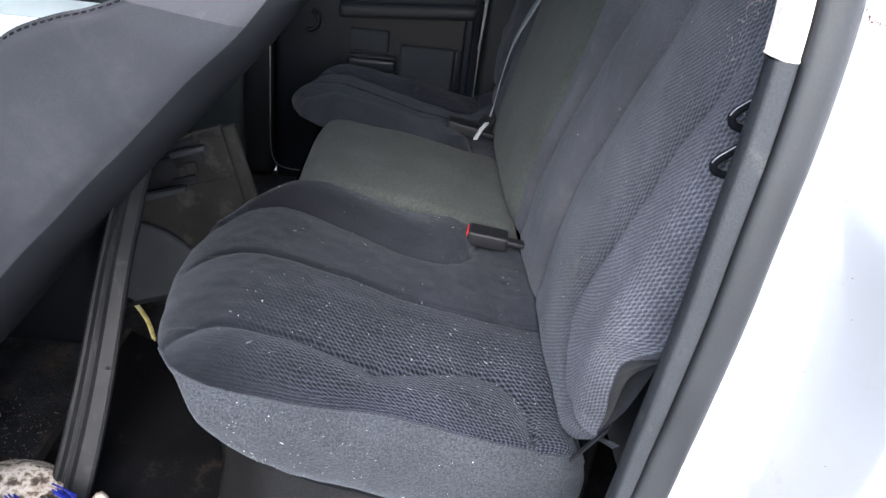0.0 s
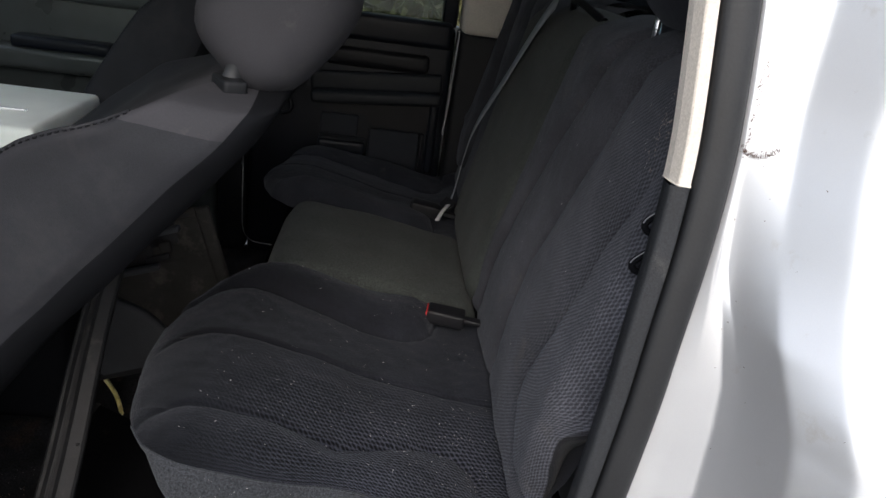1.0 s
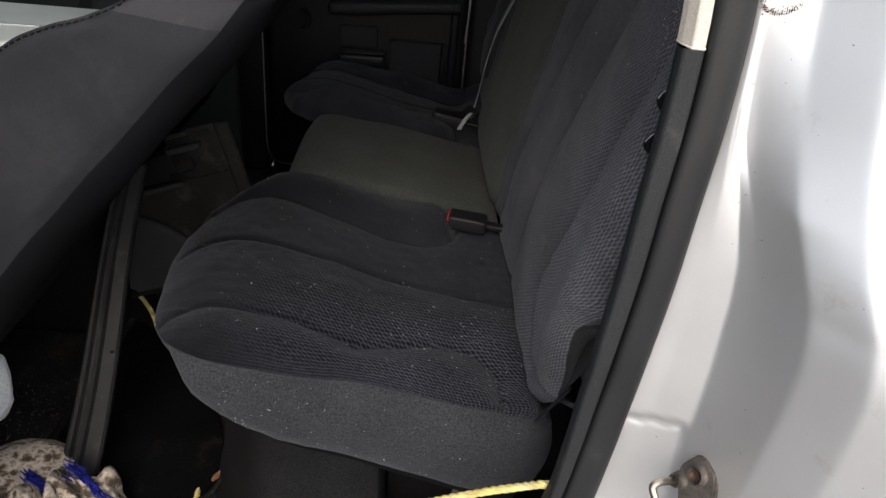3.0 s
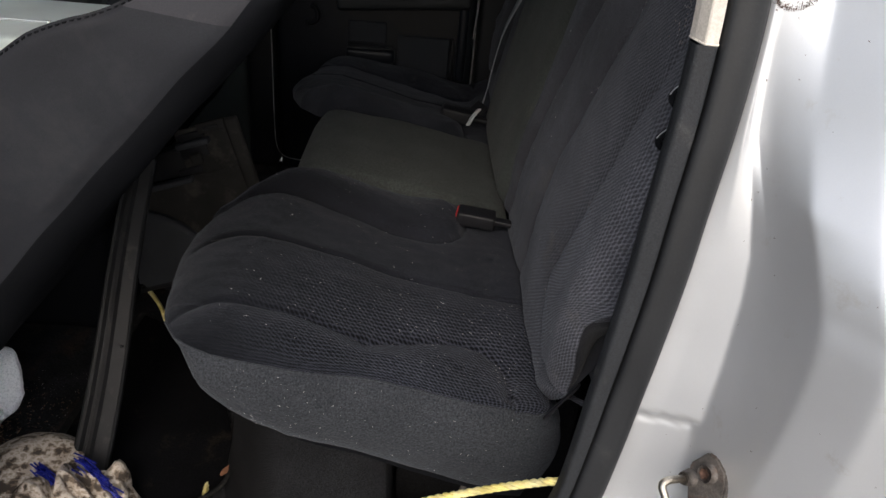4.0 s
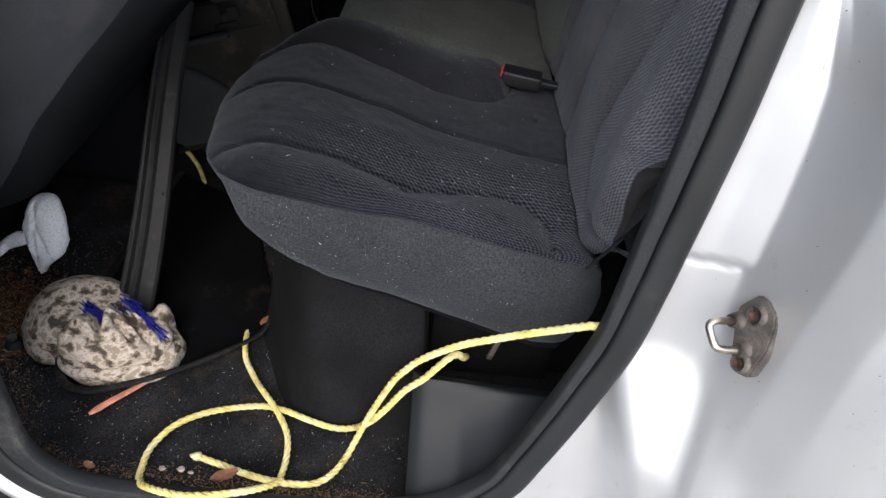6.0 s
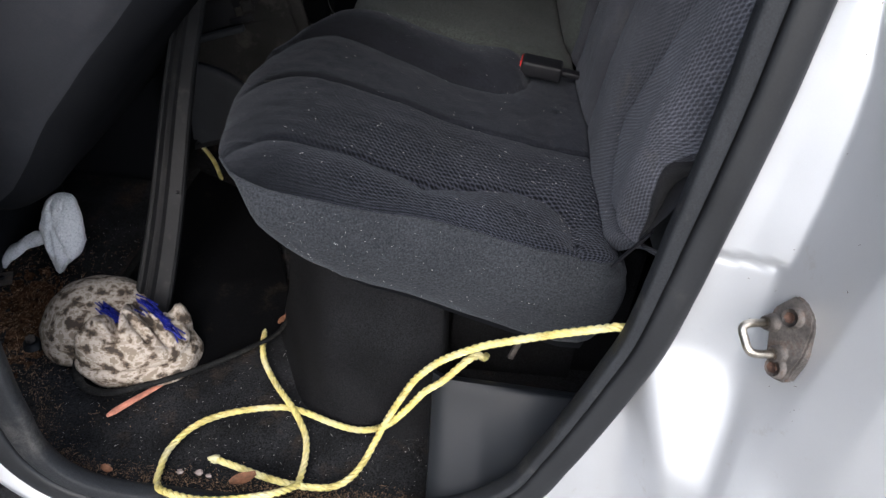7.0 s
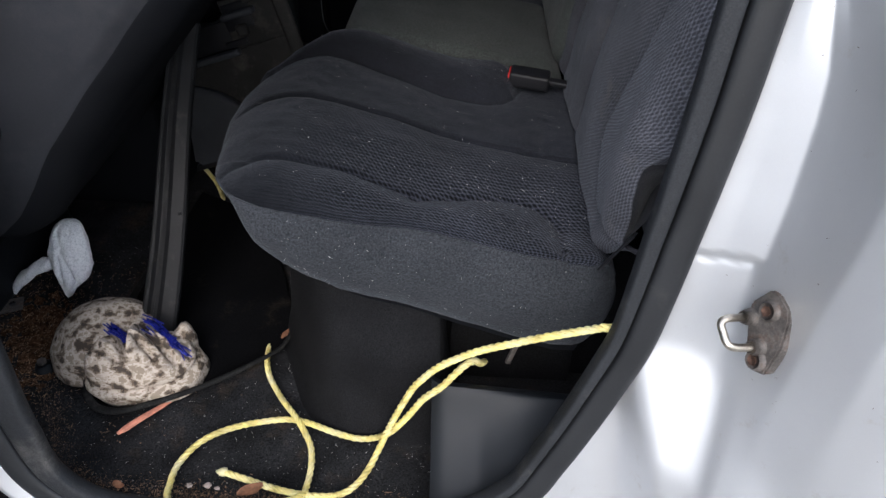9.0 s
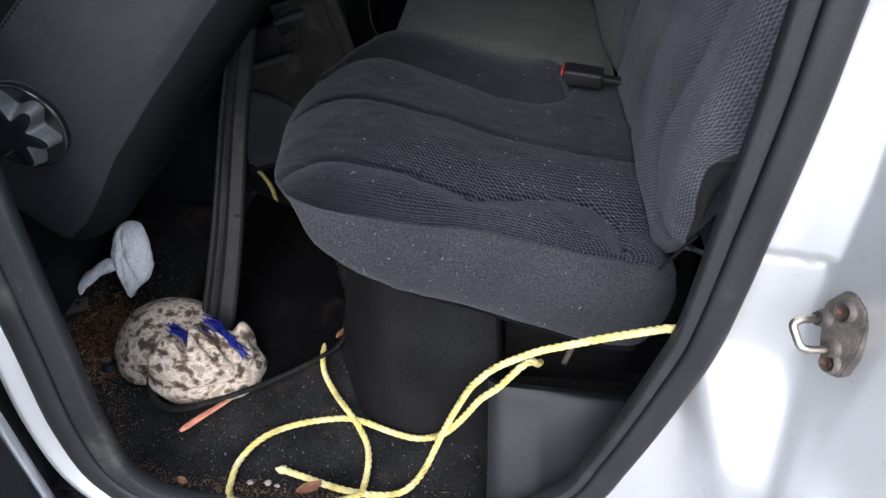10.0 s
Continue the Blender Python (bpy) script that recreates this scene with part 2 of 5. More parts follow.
CONSOLEBACK = mat("dusty_taupe_plastic", (0.025, 0.0240, 0.0228), 0.75, spec=0.12, var=0.35, bump=0.2, bscale=700, dirt=(0.09, 0.082, 0.07), dirt_amount=0.3)
ROPEM = mat("yellow_polypropylene", (0.80, 0.66, 0.22), 0.42, var=0.3, scale=45, bump=0.5, bscale=900, dirt=(0.90, 0.85, 0.58), dirt_amount=0.65, dirt_scale=22)
DUSTRUB = mat("dusty_mat_rim", (0.012, 0.0118, 0.0115), 0.85, var=0.35, scale=25, bump=0.4, bscale=500, spec=0.15, dirt=(0.06, 0.056, 0.05), dirt_amount=0.4, dirt_scale=30, grain=0.3)
WEDGE = mat("blue_grey_moulding", (0.036, 0.038, 0.043), 0.6, var=0.2, bump=0.2, bscale=700, spec=0.25, dirt=(0.07, 0.065, 0.06), dirt_amount=0.2)
ROPETIP = mat("frayed_rope_tip", (0.86, 0.78, 0.45), 0.6, var=0.2, bump=0.3)
CAMO = camo_mat("tan_digital_camouflage")
BLUEFOIL = mat("blue_foil", (0.012, 0.018, 0.22), 0.3, metal=0.4, var=0.5, scale=80, bump=0.4)
TERRY = mat("white_terry", (0.94, 0.945, 0.95), 0.95, var=0.05, bump=1.0, bscale=260, sheen=0.5, dirt=(0.70, 0.52, 0.46), dirt_amount=0.05, dirt_scale=22, grain=0.16, gscale=300)
LEAFM = mat("dry_brown_leaf", (0.20, 0.09, 0.045), 0.85, var=0.4, scale=50, bump=0.4)
LINT = mat("pale_lint", (0.62, 0.60, 0.58), 0.9, var=0.3, scale=90, bump=0)
CRUMB = mat("brown_crumbs", (0.30, 0.19, 0.11), 0.9, var=0.75, scale=110, bump=0.2)
DIRTM = mat("red_brown_dirt", (0.060, 0.030, 0.016), 0.95, var=0.5, scale=40, bump=1.0, bscale=180, spec=0.1, dirt=(0.16, 0.09, 0.045), dirt_amount=0.5, dirt_scale=60, grain=0.6, gscale=220)
KICK = mat("blue_grey_kick_plastic", (0.0088, 0.0108, 0.0140), 0.58, var=0.2, bump=0.2, bscale=900, spec=0.4, dirt=(0.09, 0.088, 0.085), dirt_amount=0.1)
SPLINT = mat("pinkish_splinter_wood", (0.60, 0.24, 0.16), 0.8, var=0.3, scale=70, bump=0.4)
# the tongue's bright reflection is put into a pale, barely metallic colour
TONGUE = mat("pale_belt_tongue", (0.82, 0.82, 0.82), 0.3, metal=0.25, var=0.1, bump=0)
CHIP = mat("pale_stone_chip", (0.34, 0.28, 0.25), 0.9, var=0.3, scale=90, bump=0.2)
BELT = mat("grey_belt_webbing", (0.30, 0.31, 0.33), 0.6, var=0.12, scale=30, bump=0.4, bscale=700)
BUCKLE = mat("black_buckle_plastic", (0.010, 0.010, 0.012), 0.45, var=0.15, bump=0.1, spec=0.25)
RED = mat("red_release_button", (0.62, 0.03, 0.03), 0.4, var=0.1, bump=0)
# lit copy of the black knob plastic: sky reflection is in the grey
KNOBGREY = mat("sky_lit_knob_flanks", (0.085, 0.088, 0.092), 0.35, var=0.35, scale=40, bump=0.05, coat=0.2)
# brighter copy of the velour: light on the backs is in the colour
BACKVELOUR = mat("lit_charcoal_velour_back", (0.050, 0.051, 0.057), 0.92, var=0.35, bump=0.4, bscale=500, sheen=0.10, spec=0.1, grain=0.2, gscale=520, nap=(0.82, 0.88, 1.0))
# dark cloth that also carries the shade of the hollow it lines
BACKSIDE = mat("shaded_black_side_cloth", (0.0170, 0.0175, 0.0215), 0.95, var=0.35, bump=0.5, bscale=500, sheen=0.10, spec=0.08, grain=0.25, gscale=520)
# paler copy of the seat cover, with light on the top end in its colour
SEATCAP = mat("lit_seat_end_cloth", (0.036, 0.036, 0.041), 0.85, var=0.14, scale=8, bump=0.14, bscale=700, spec=0.25, dirt=(0.07, 0.068, 0.066), dirt_amount=0.2)
# lightened copy of the door plastic: windscreen light on door_4 is in the colour
DOORGLOSS = mat("lit_glossy_green_black_door_plastic", (0.045, 0.052, 0.052), 0.3, var=0.2, bump=0.1, bscale=900)
KNOBM = mat("glossy_black_knob", (0.012, 0.014, 0.016), 0.22, var=0.2, bump=0.05, coat=0.4)
BEAD = mat("pale_bead_highlight", (0.36, 0.36, 0.36), 0.4, var=0.1, bump=0)
CHROME = mat("chrome_edge", (0.7, 0.7, 0.72), 0.25, metal=1.0, var=0.1, bump=0.1)
HEADLINER = mat("grey_headliner", (0.40, 0.415, 0.43), 0.95, var=0.1, bump=0.3)
GREENGREY = mat("pale_green_grey_plastic", (0.86, 0.90, 0.86), 0.45, var=0.08, bump=0.15, bscale=800)
GLASS = glass_mat("window_glass", (0.72, 0.80, 0.80))
GROUND = mat("pale_gravel_ground", (0.24, 0.235, 0.222), 0.95, var=0.3, scale=3, bump=0.6, bscale=60)
HEDGE = mat("dry_hedge_leaves", (0.085, 0.082, 0.035), 0.9, var=0.6, scale=6, bump=0.2)

# ---- mesh tools ----
BASE = {}


def thing(name, at, label, category, group="", kind=""):
    ob = new(name)
    ob.location = at
    ob.empty_display_size = 0.05
    BASE[ob.name] = Vector(at)
    return tagged(ob, label, category, group, kind)


def part(name, bm, material, parent=None, label="", smooth=True):
    """Link a bmesh, given in world coordinates, as one mesh under a thing or a part."""
    off = BASE.get(parent.name, Vector()) if parent else Vector()
    if parent:
        bmesh.ops.translate(bm, verts=bm.verts, vec=-off)
    me = bpy.data.meshes.new(name)
    if smooth:
        for f in bm.faces:
            f.smooth = True
    bm.to_mesh(me)
    bm.free()
    for m in material if isinstance(material, (list, tuple)) else [material]:
        me.materials.append(m)
    ob = new(name, me)
    if parent:
        ob.parent = parent
    BASE[ob.name] = off
    return tagged(ob, label)


def structure(name, bm, material, label, category, smooth=True):
    ob = part(name, bm, material, None, label, smooth)
    return tagged(ob, label, category, kind="structure")


def grid(nu, nv, f, close_u=False, close_v=False, pick_ij=None, uv=None):
    """A sheet of nu x nv points f(i, j) -> (x, y, z); uv: lengths along its rows and columns."""
    bm = bmesh.new()
    lay = bm.loops.layers.uv.new("cloth") if uv else None
    vs = [[bm.verts.new(f(i, j)) for j in range(nv)] for i in range(nu)]
    for i in range(nu if close_u else nu - 1):
        for j in range(nv if close_v else nv - 1):
            a, b, c, d = vs[i][j], vs[(i + 1) % nu][j], vs[(i + 1) % nu][(j + 1) % nv], vs[i][(j + 1) % nv]
            fa = bm.faces.new((a, b, c, d))
            if pick_ij:
                fa.material_index = pick_ij(i, j)
            if uv:
                for lp, (p, q) in zip(fa.loops, ((i, j), (i + 1, j), (i + 1, j + 1), (i, j + 1))):
                    lp[lay].uv = (uv[0][p], uv[1][q])
    return bm


def rbox(x0, x1, y0, y1, z0, z1, r=0.006, seg=2):
    bm = bmesh.new()
    bmesh.ops.create_cube(bm, size=1.0)
    for v in bm.verts:
        v.co = Vector(((x0 + x1) / 2 + v.co.x * (x1 - x0), (y0 + y1) / 2 + v.co.y * (y1 - y0), (z0 + z1) / 2 + v.co.z * (z1 - z0)))
    if r:
        bmesh.ops.bevel(bm, geom=bm.edges[:], offset=r, segments=seg, profile=0.6, affect="EDGES")
    return bm


def turned(bm, m):
    bmesh.ops.transform(bm, matrix=m, verts=bm.verts)
    return bm


def merge(*bms):
    out = bmesh.new()
    for b in bms:
        me = bpy.data.meshes.new("tmp")
        b.to_mesh(me)
        b.free()
        out.from_mesh(me)
        bpy.data.meshes.remove(me)
    return out


def smooth_path(pts, n=8, closed=False):
    """Catmull-Rom through the points."""
    p = [Vector(q) for q in pts]
    k = len(p)
    out = []
    for i in range(k if closed else k - 1):
        g = (lambda a: p[a % k]) if closed else (lambda a: p[max(0, min(k - 1, a))])
        a, b, c, d = g(i - 1), g(i), g(i + 1), g(i + 2)
        for s in range(n):
            t = s / n
            out.append(0.5 * ((2 * b) + (c - a) * t + (2 * a - 5 * b + 4 * c - d) * t * t + (3 * b - a - 3 * c + d) * t ** 3))
    if not closed:
        out.append(p[-1])
    return out


def spaced(path, step):
    """The path with points at even steps."""
    d = [0.0]
    for a, b in zip(path, path[1:]):
        d.append(d[-1] + (b - a).length)
    n = max(2, int(d[-1] / step))
    arr = np.array([tuple(q) for q in path])
    s = np.linspace(0, d[-1], n)
    return [Vector((np.interp(v, d, arr[:, 0]), np.interp(v, d, arr[:, 1]), np.interp(v, d, arr[:, 2]))) for v in s]


def frames(path):
    """Tangent and two normals along a path, carried with little twist."""
    up, out = Vector((0, 0, 1)), []
    for i, p in enumerate(path):
        t = (path[min(i + 1, len(path) - 1)] - path[max(i - 1, 0)]).normalized()
        a = up - t * up.dot(t)
        if a.length < 1e-4:
            a = Vector((1, 0, 0)) - t * t.x
        a.normalize()
        up = a
        out.append((t, a, t.cross(a)))
    return out


def tube(path, r, seg=8, cap=True, flat=1.0):
    fr = frames(path)
    rr = r if callable(r) else (lambda k: r)
    n = len(path)
    bm = grid(n, seg, lambda i, j: path[i] + (fr[i][1] * math.cos(2 * math.pi * j / seg) * flat + fr[i][2] * math.sin(2 * math.pi * j / seg)) * rr(i / (n - 1)), close_v=True)
    if cap:
        bm.verts.ensure_lookup_table()
        for row in (0, n - 1):
            ring = [bm.verts[row * seg + j] for j in range(seg)]
            bm.faces.new(ring if row else ring[::-1])
    return bm


def ribbon(path, across, width, thick):
    """A strap: a flat strip with thickness along a path, its width in the direction 'across'."""
    w = [Vector(a).normalized() * width / 2 for a in across] if isinstance(across, list) else [Vector(across).normalized() * width / 2] * len(path)
    prof = [(-1, -1), (1, -1), (1, 1), (-1, 1)]
    fr = frames(path)

    def f(i, j):
        nrm = fr[i][0].cross(w[i]).normalized() * thick / 2
        return path[i] + w[i] * prof[j][0] + nrm * prof[j][1]

    return grid(len(path), 4, f, close_v=True)


def lumps(at, radii, amp, freq, sub=4, seed=0.0, floor=None):
    """A crumpled or stuffed body: a ball shaped by noise."""
    bm = bmesh.new()
    bmesh.ops.create_icosphere(bm, subdivisions=sub, radius=1.0)
    for v in bm.verts:
        d = v.co.normalized()
        q = d * freq + Vector((seed, seed * 1.7, -seed))
        h = noise.fractal(q, 0.8, 2.1, 4)
        s = 1 + amp * h
        v.co = Vector((d.x * radii[0] * s, d.y * radii[1] * s, d.z * radii[2] * s)) + Vector(at)
        if floor is not None:
            v.co.z = max(v.co.z, floor)
    return bm


def sstep(v):
    v = np.clip(v, 0, 1)
    return v * v * (3 - 2 * v)


def profile_sweep(path, normals, prof, closed=False, ydir=Vector((0, 1, 0))):
    """Sweep a profile of (outward, inward-y) offsets along a path that has outward normals."""
    return grid(len(path), len(prof), lambda i, j: path[i] + normals[i] * prof[j][0] + ydir * prof[j][1], close_u=closed)

# ---- the door opening: its line in the plane of the body side ----
LINE = [(0.386, 1.028), (0.396, 0.928), (0.398, 0.870), (0.396, 0.801), (0.390, 0.722), (0.385, 0.652), (0.376, 0.572), (0.367, 0.502), (0.360, 0.448), (0.347, 0.369), (0.327, 0.306), (0.303, 0.238), (0.276, 0.170), (0.246, 0.106), (0.185, 0.050), (0.10, 0.014),
        (0.0, -0.002), (-0.2, -0.004), (-0.345, 0.010), (-0.420, 0.07), (-0.447, 0.17), (-0.452, 0.30),
        (-0.458, 0.5), (-0.458, 0.8), (-0.44, 1.05), (-0.38, 1.16), (-0.2, 1.19), (0.15, 1.19), (0.33, 1.16), (0.378, 1.10)]


def side_y(z):
    return 0.432 + 0.1 * z


OPENING = smooth_path([(x, side_y(z), z) for x, z in LINE], 8, closed=True)
OUTWARD = []
for _i, _p in enumerate(OPENING):
    _t = (OPENING[(_i + 1) % len(OPENING)] - OPENING[_i - 1]).normalized()
    OUTWARD.append(Vector((_t.z, 0, -_t.x)).normalized() * (-1))
if OUTWARD[0].x < 0:
    OUTWARD = [-v for v in OUTWARD]

# ---- floor, ground ----


def floor_z(x, y):
    h = 0.004 * noise.noise(Vector((x * 9, y * 9, 0))) + 0.0015 * noise.noise(Vector((x * 60, y * 60, 3)))
    edge = max(0.0, 0.53 - y) / 0.09
    lip = max(0.0, -0.36 - x) / 0.09 * max(0.0, min(1.0, (0.62 - y) / 0.1))
    return h - 0.004 + 0.018 * min(1, edge) ** 2 + 0.003 * min(1, max(0, lip)) ** 2


structure("floor", merge(grid(120, 110, lambda i, j: (-1.55 + 2.1 * i / 119, 0.445 + 1.75 * j / 109, floor_z(-1.55 + 2.1 * i / 119, 0.445 + 1.75 * j / 109))),
                         rbox(-1.55, 0.55, 0.45, 2.2, -0.09, -0.025, 0.004)), CARPET, "worn black cab carpet with brown dirt and crumbs", "floor")
structure("ground", grid(61, 61, lambda i, j: ((i - 30) ** 3 * 0.05, 1 + (j - 30) ** 3 * 0.05, -0.72)), GROUND, "pale dusty gravel ground beside the truck", "ground")

# ---- weatherstrip, sill trim, pillar trim ----
BULB = [(-0.0150, 0.014), (-0.0156, -0.004), (-0.0150, -0.0085), (-0.0130, -0.0110), (-0.009, -0.0128), (-0.002, -0.0145), (0.006, -0.0150), (0.0125, -0.0135), (0.0168, -0.0100), (0.0192, -0.004), (0.020, 0.012)]
_seal = thing("weatherstrip", (0, 0.44, 0), "black rubber weatherstrip round the open door frame, dusty", "door seal", kind="structure")
part("bulb", profile_sweep(OPENING, OUTWARD, BULB, closed=True), RUBBER, _seal)

LIP = [(-0.0178, 0.014), (-0.0179, -0.004), (-0.0181, -0.0078), (-0.0188, -0.0090), (-0.0205, -0.0092), (-0.0240, -0.0086), (-0.0280, -0.0076), (-0.0300, -0.0064), (-0.0308, -0.004), (-0.0312, 0.004), (-0.0305, 0.012), (-0.028, 0.018), (-0.022, 0.022)]
_first = next(i for i, p in enumerate(OPENING) if p.z < 0.868)
_last = next(i for i, p in enumerate(OPENING) if p.x < -0.3 and p.z > 0.62)
_low = list(range(_first - 1, _last + 1))
_sill = thing("sill_trim", (0, 0.46, 0.03), "dark grey moulded plastic trim along the door sill and lower pillar", "sill trim", kind="structure")


def lip_point(i, j):
    p, (o, d) = OPENING[_low[i]], LIP[j]
    k = float(np.interp(p.z, [0.0, 0.25, 0.37, 0.5, 0.64, 0.76, 0.86], [0.8, 0.82, 0.92, 1.25, 1.45, 1.5, 1.45])) if p.x > 0 else float(np.interp(p.z, [-0.01, 0.03, 0.15, 0.6], [1.3, 1.8, 2.7, 2.5]))
    return p + OUTWARD[_low[i]] * (o if o > -0.018 else -0.018 + (o + 0.018) * k) + Vector((0, d, 0))


part("lip", grid(len(_low), len(LIP), lip_point), SILLP, _sill)
_upidx = [i for i, p in enumerate(OPENING) if p.x > 0.30 and p.z > 1.0 and i > 100] + list(range(0, _first))
UPLIP = [(-0.014, 0.014), (-0.0175, -0.006), (-0.019, -0.009), (-0.0285, -0.008), (-0.030, -0.0065), (-0.0335, 0.008), (-0.034, 0.020), (-0.027, 0.03)]
_pt = thing("pillar_trim", (0.36, 0.5, 0.89), "beige plastic upper trim of the rear pillar", "pillar trim", kind="structure")
part("cover", profile_sweep([OPENING[i] for i in _upidx], [OUTWARD[i] for i in _upidx], UPLIP), BEIGE, _pt, smooth=False)
# the lower edge of the beige cover
_e = OPENING[_first - 1]
part("end_lip", tube([_e + OUTWARD[_first - 1] * a + Vector((0, b, 0.001)) for a, b in UPLIP[1:]], 0.0009, 6), BEIGE, _pt)

# ---- painted jamb at the rear of the opening ----
_zs = [-0.12, 0.0, 0.05, 0.098, 0.162, 0.231, 0.30, 0.365, 0.445, 0.50, 0.578, 0.65, 0.69, 0.745, 0.80, 0.87, 0.914, 0.965, 1.03, 1.12, 1.3]
_xs = [0.19, 0.195, 0.227, 0.264, 0.294, 0.321, 0.345, 0.366, 0.379, 0.386, 0.396, 0.404, 0.407, 0.412, 0.416, 0.418, 0.417, 0.413, 0.405, 0.39, 0.355]
_ws = [0.20, 0.20, 0.19, 0.164, 0.144, 0.119, 0.096, 0.074, 0.062, 0.0555, 0.052, 0.0465, 0.042, 0.027, 0.010, 0.003, 0.003, 0.002, 0.002, 0.002, 0.002]


def lean(z):
    """How far the cab's side leans inboard above the belt line."""
    return sum(float(np.interp(z + d, [0.62, 0.68, 0.74, 0.80, 0.93, 1.3], [0, 0.006, 0.045, 0.088, 0.138, 0.168])) for d in (-0.03, -0.015, 0, 0.015, 0.03)) / 5


def jamb(z, u):
    """A point of the jamb's section at the height z; u runs from the weatherstrip (0) to the outer skin (1)."""
    xs, w, ys = float(np.interp(z, _zs, _xs)), float(np.interp(z, _zs, _ws)), side_y(z)
    a = lean(z)
    r = (xs + w, ys - 0.034 * min(1, w / 0.055))
    p = [(xs - 0.014, ys + 0.006), (xs + 0.4 * w, ys - 0.012), r, (r[0] + 0.008, r[1] - 0.022 * (1 - float(sstep((z - 0.66) / 0.16)))), (max(0.462, r[0] + 0.026), 0.374 + a), (max(0.498, r[0] + 0.056), 0.328 + a), (max(0.532, r[0] + 0.086), 0.304 + a), (0.570, 0.292 + a), (0.584, 0.298 + a)]
    k = [0, 0.16, 0.3, 0.38, 0.60, 0.72, 0.86, 0.97, 1.0]
    x, y = float(np.interp(u, k, [q[0] for q in p])), float(np.interp(u, k, [q[1] for q in p]))
    xl = float(np.interp(z, [0.0, 0.145, 0.24, 0.32, 0.40], [0.408, 0.383, 0.360, 0.340, 0.328]))
    xr = float(np.interp(z, [0.0, 0.2, 0.248, 0.298, 0.37, 0.40, 0.43], [0.565, 0.545, 0.525, 0.500, 0.462, 0.440, 0.420]))
    zt = float(np.interp(x, [0.30, 0.345, 0.40, 0.43, 0.48, 0.53], [0.345, 0.358, 0.374, 0.368, 0.32, 0.26]))
    d = float(sstep((x - xl + 0.002) / 0.026) * sstep((xr + 0.025 - x) / 0.09)) * min(1.0, max(0.0, (zt - z) / 0.14))
    dent = 0.012 * float(sstep((x - 0.306) / 0.014) * sstep((xl + 0.006 - x) / 0.012) * sstep((0.366 - z) / 0.05))
    zc = 0.503 - 0.07 * max(0.0, 0.3 - u)
    bead = float(sstep((zc + 0.006 - z) / 0.007) * sstep((0.31 - u) / 0.03)) * 0.006 + 0.004 * math.exp(-((z - zc) / 0.004) ** 2) * float(sstep((0.31 - u) / 0.03))
    return Vector((x - 0.012 * d, y - 0.038 * d + dent + bead, z))


def jamb_soft(i, j):
    """The jamb with its folds eased, more so on the swelling at its foot."""
    z, u = -0.12 + 1.42 * i / 240, j / 110
    k = float(sstep((0.44 - z) / 0.08))
    du, dz = 0.005 + 0.011 * k, 0.010 * k
    q, n = Vector(), 0
    for a in (-2, -1, 0, 1, 2):
        for b in (-1, 0, 1) if k > 0 else (0,):
            q += jamb(z + b * dz, max(0, min(1, u + a * du)))
            n += 1
    return q / n


_side = thing("body_side", (0.5, 0.4, 0), "silver painted body side and rear door jamb of the pickup, lightly scratched", "door jamb", kind="structure")
part("jamb", grid(241, 111, jamb_soft), PAINT, _side)
part("outer_skin", grid(40, 40, lambda i, j: (0.584 + 1.9 * (j / 39) ** 1.6, 0.299 - 0.008 * math.sin(min(1, j / 20) * 1.57) + lean(-0.12 + 1.42 * i / 39), -0.12 + 1.42 * i / 39)), PAINT, _side)
FLANGE = [(0.016, 0.016), (0.022, 0.004), (0.036, -0.003), (0.044, -0.010), (0.050, -0.012), (0.056, 0.0), (0.058, 0.03)]
_fl = [i for i, p in enumerate(OPENING) if (p.z < 0.14 or p.x < -0.3) and p.x < 0.22]
part("flange", profile_sweep([OPENING[i] for i in _fl], [OUTWARD[i] for i in _fl], FLANGE), PAINT, _side)
part("rocker", rbox(-1.6, 0.22, 0.30, 0.43, -0.2, -0.06, 0.03, 4), PAINT, _side)
# ---- door striker ----
_st = thing("door_striker", (0.44, 0.41, 0.45), "weathered steel door striker with a worn loop and rusty bolts", "door striker")
_frame = Matrix.Translation((0.442, 0.405, 0.454)) @ pose(0, 0, 0, 0, 16, 24)
_bm = bmesh.new()
_out = [(0.020, 0.041), (0.008, 0.044), (-0.009, 0.038), (-0.017, 0.028), (-0.026, 0.002), (-0.027, -0.031), (-0.012, -0.037), (0.005, -0.027), (0.024, 0.0), (0.032, 0.017)]
_vs = [_bm.verts.new((0, y * 0.9, z)) for y, z in _out]
_f = _bm.faces.new(_vs)
_r = bmesh.ops.extrude_face_region(_bm, geom=[_f])
for _v in _r["geom"]:
    if isinstance(_v, bmesh.types.BMVert):
        _v.co.x += 0.016
bmesh.ops.bevel(_bm, geom=_bm.edges[:], offset=0.002, segments=2, affect="EDGES")
bmesh.ops.recalc_face_normals(_bm, faces=_bm.faces)
part("plate", turned(_bm, _frame), STEEL, _st, smooth=False)
_lp = smooth_path([(0.0, 0.0194, 0.006), (-0.018, 0.0194, 0.0055), (-0.034, 0.0192, 0.005), (-0.041, 0.017, 0.001), (-0.041, 0.009, -0.005), (-0.040, 0.001, -0.010), (-0.034, -0.003, -0.0118), (-0.018, -0.0045, -0.0118), (0.0, -0.0045, -0.0118)], 6)
part("loop", turned(tube(_lp, 0.0040, 10), _frame), BRIGHT, _st, "worn bright steel loop")
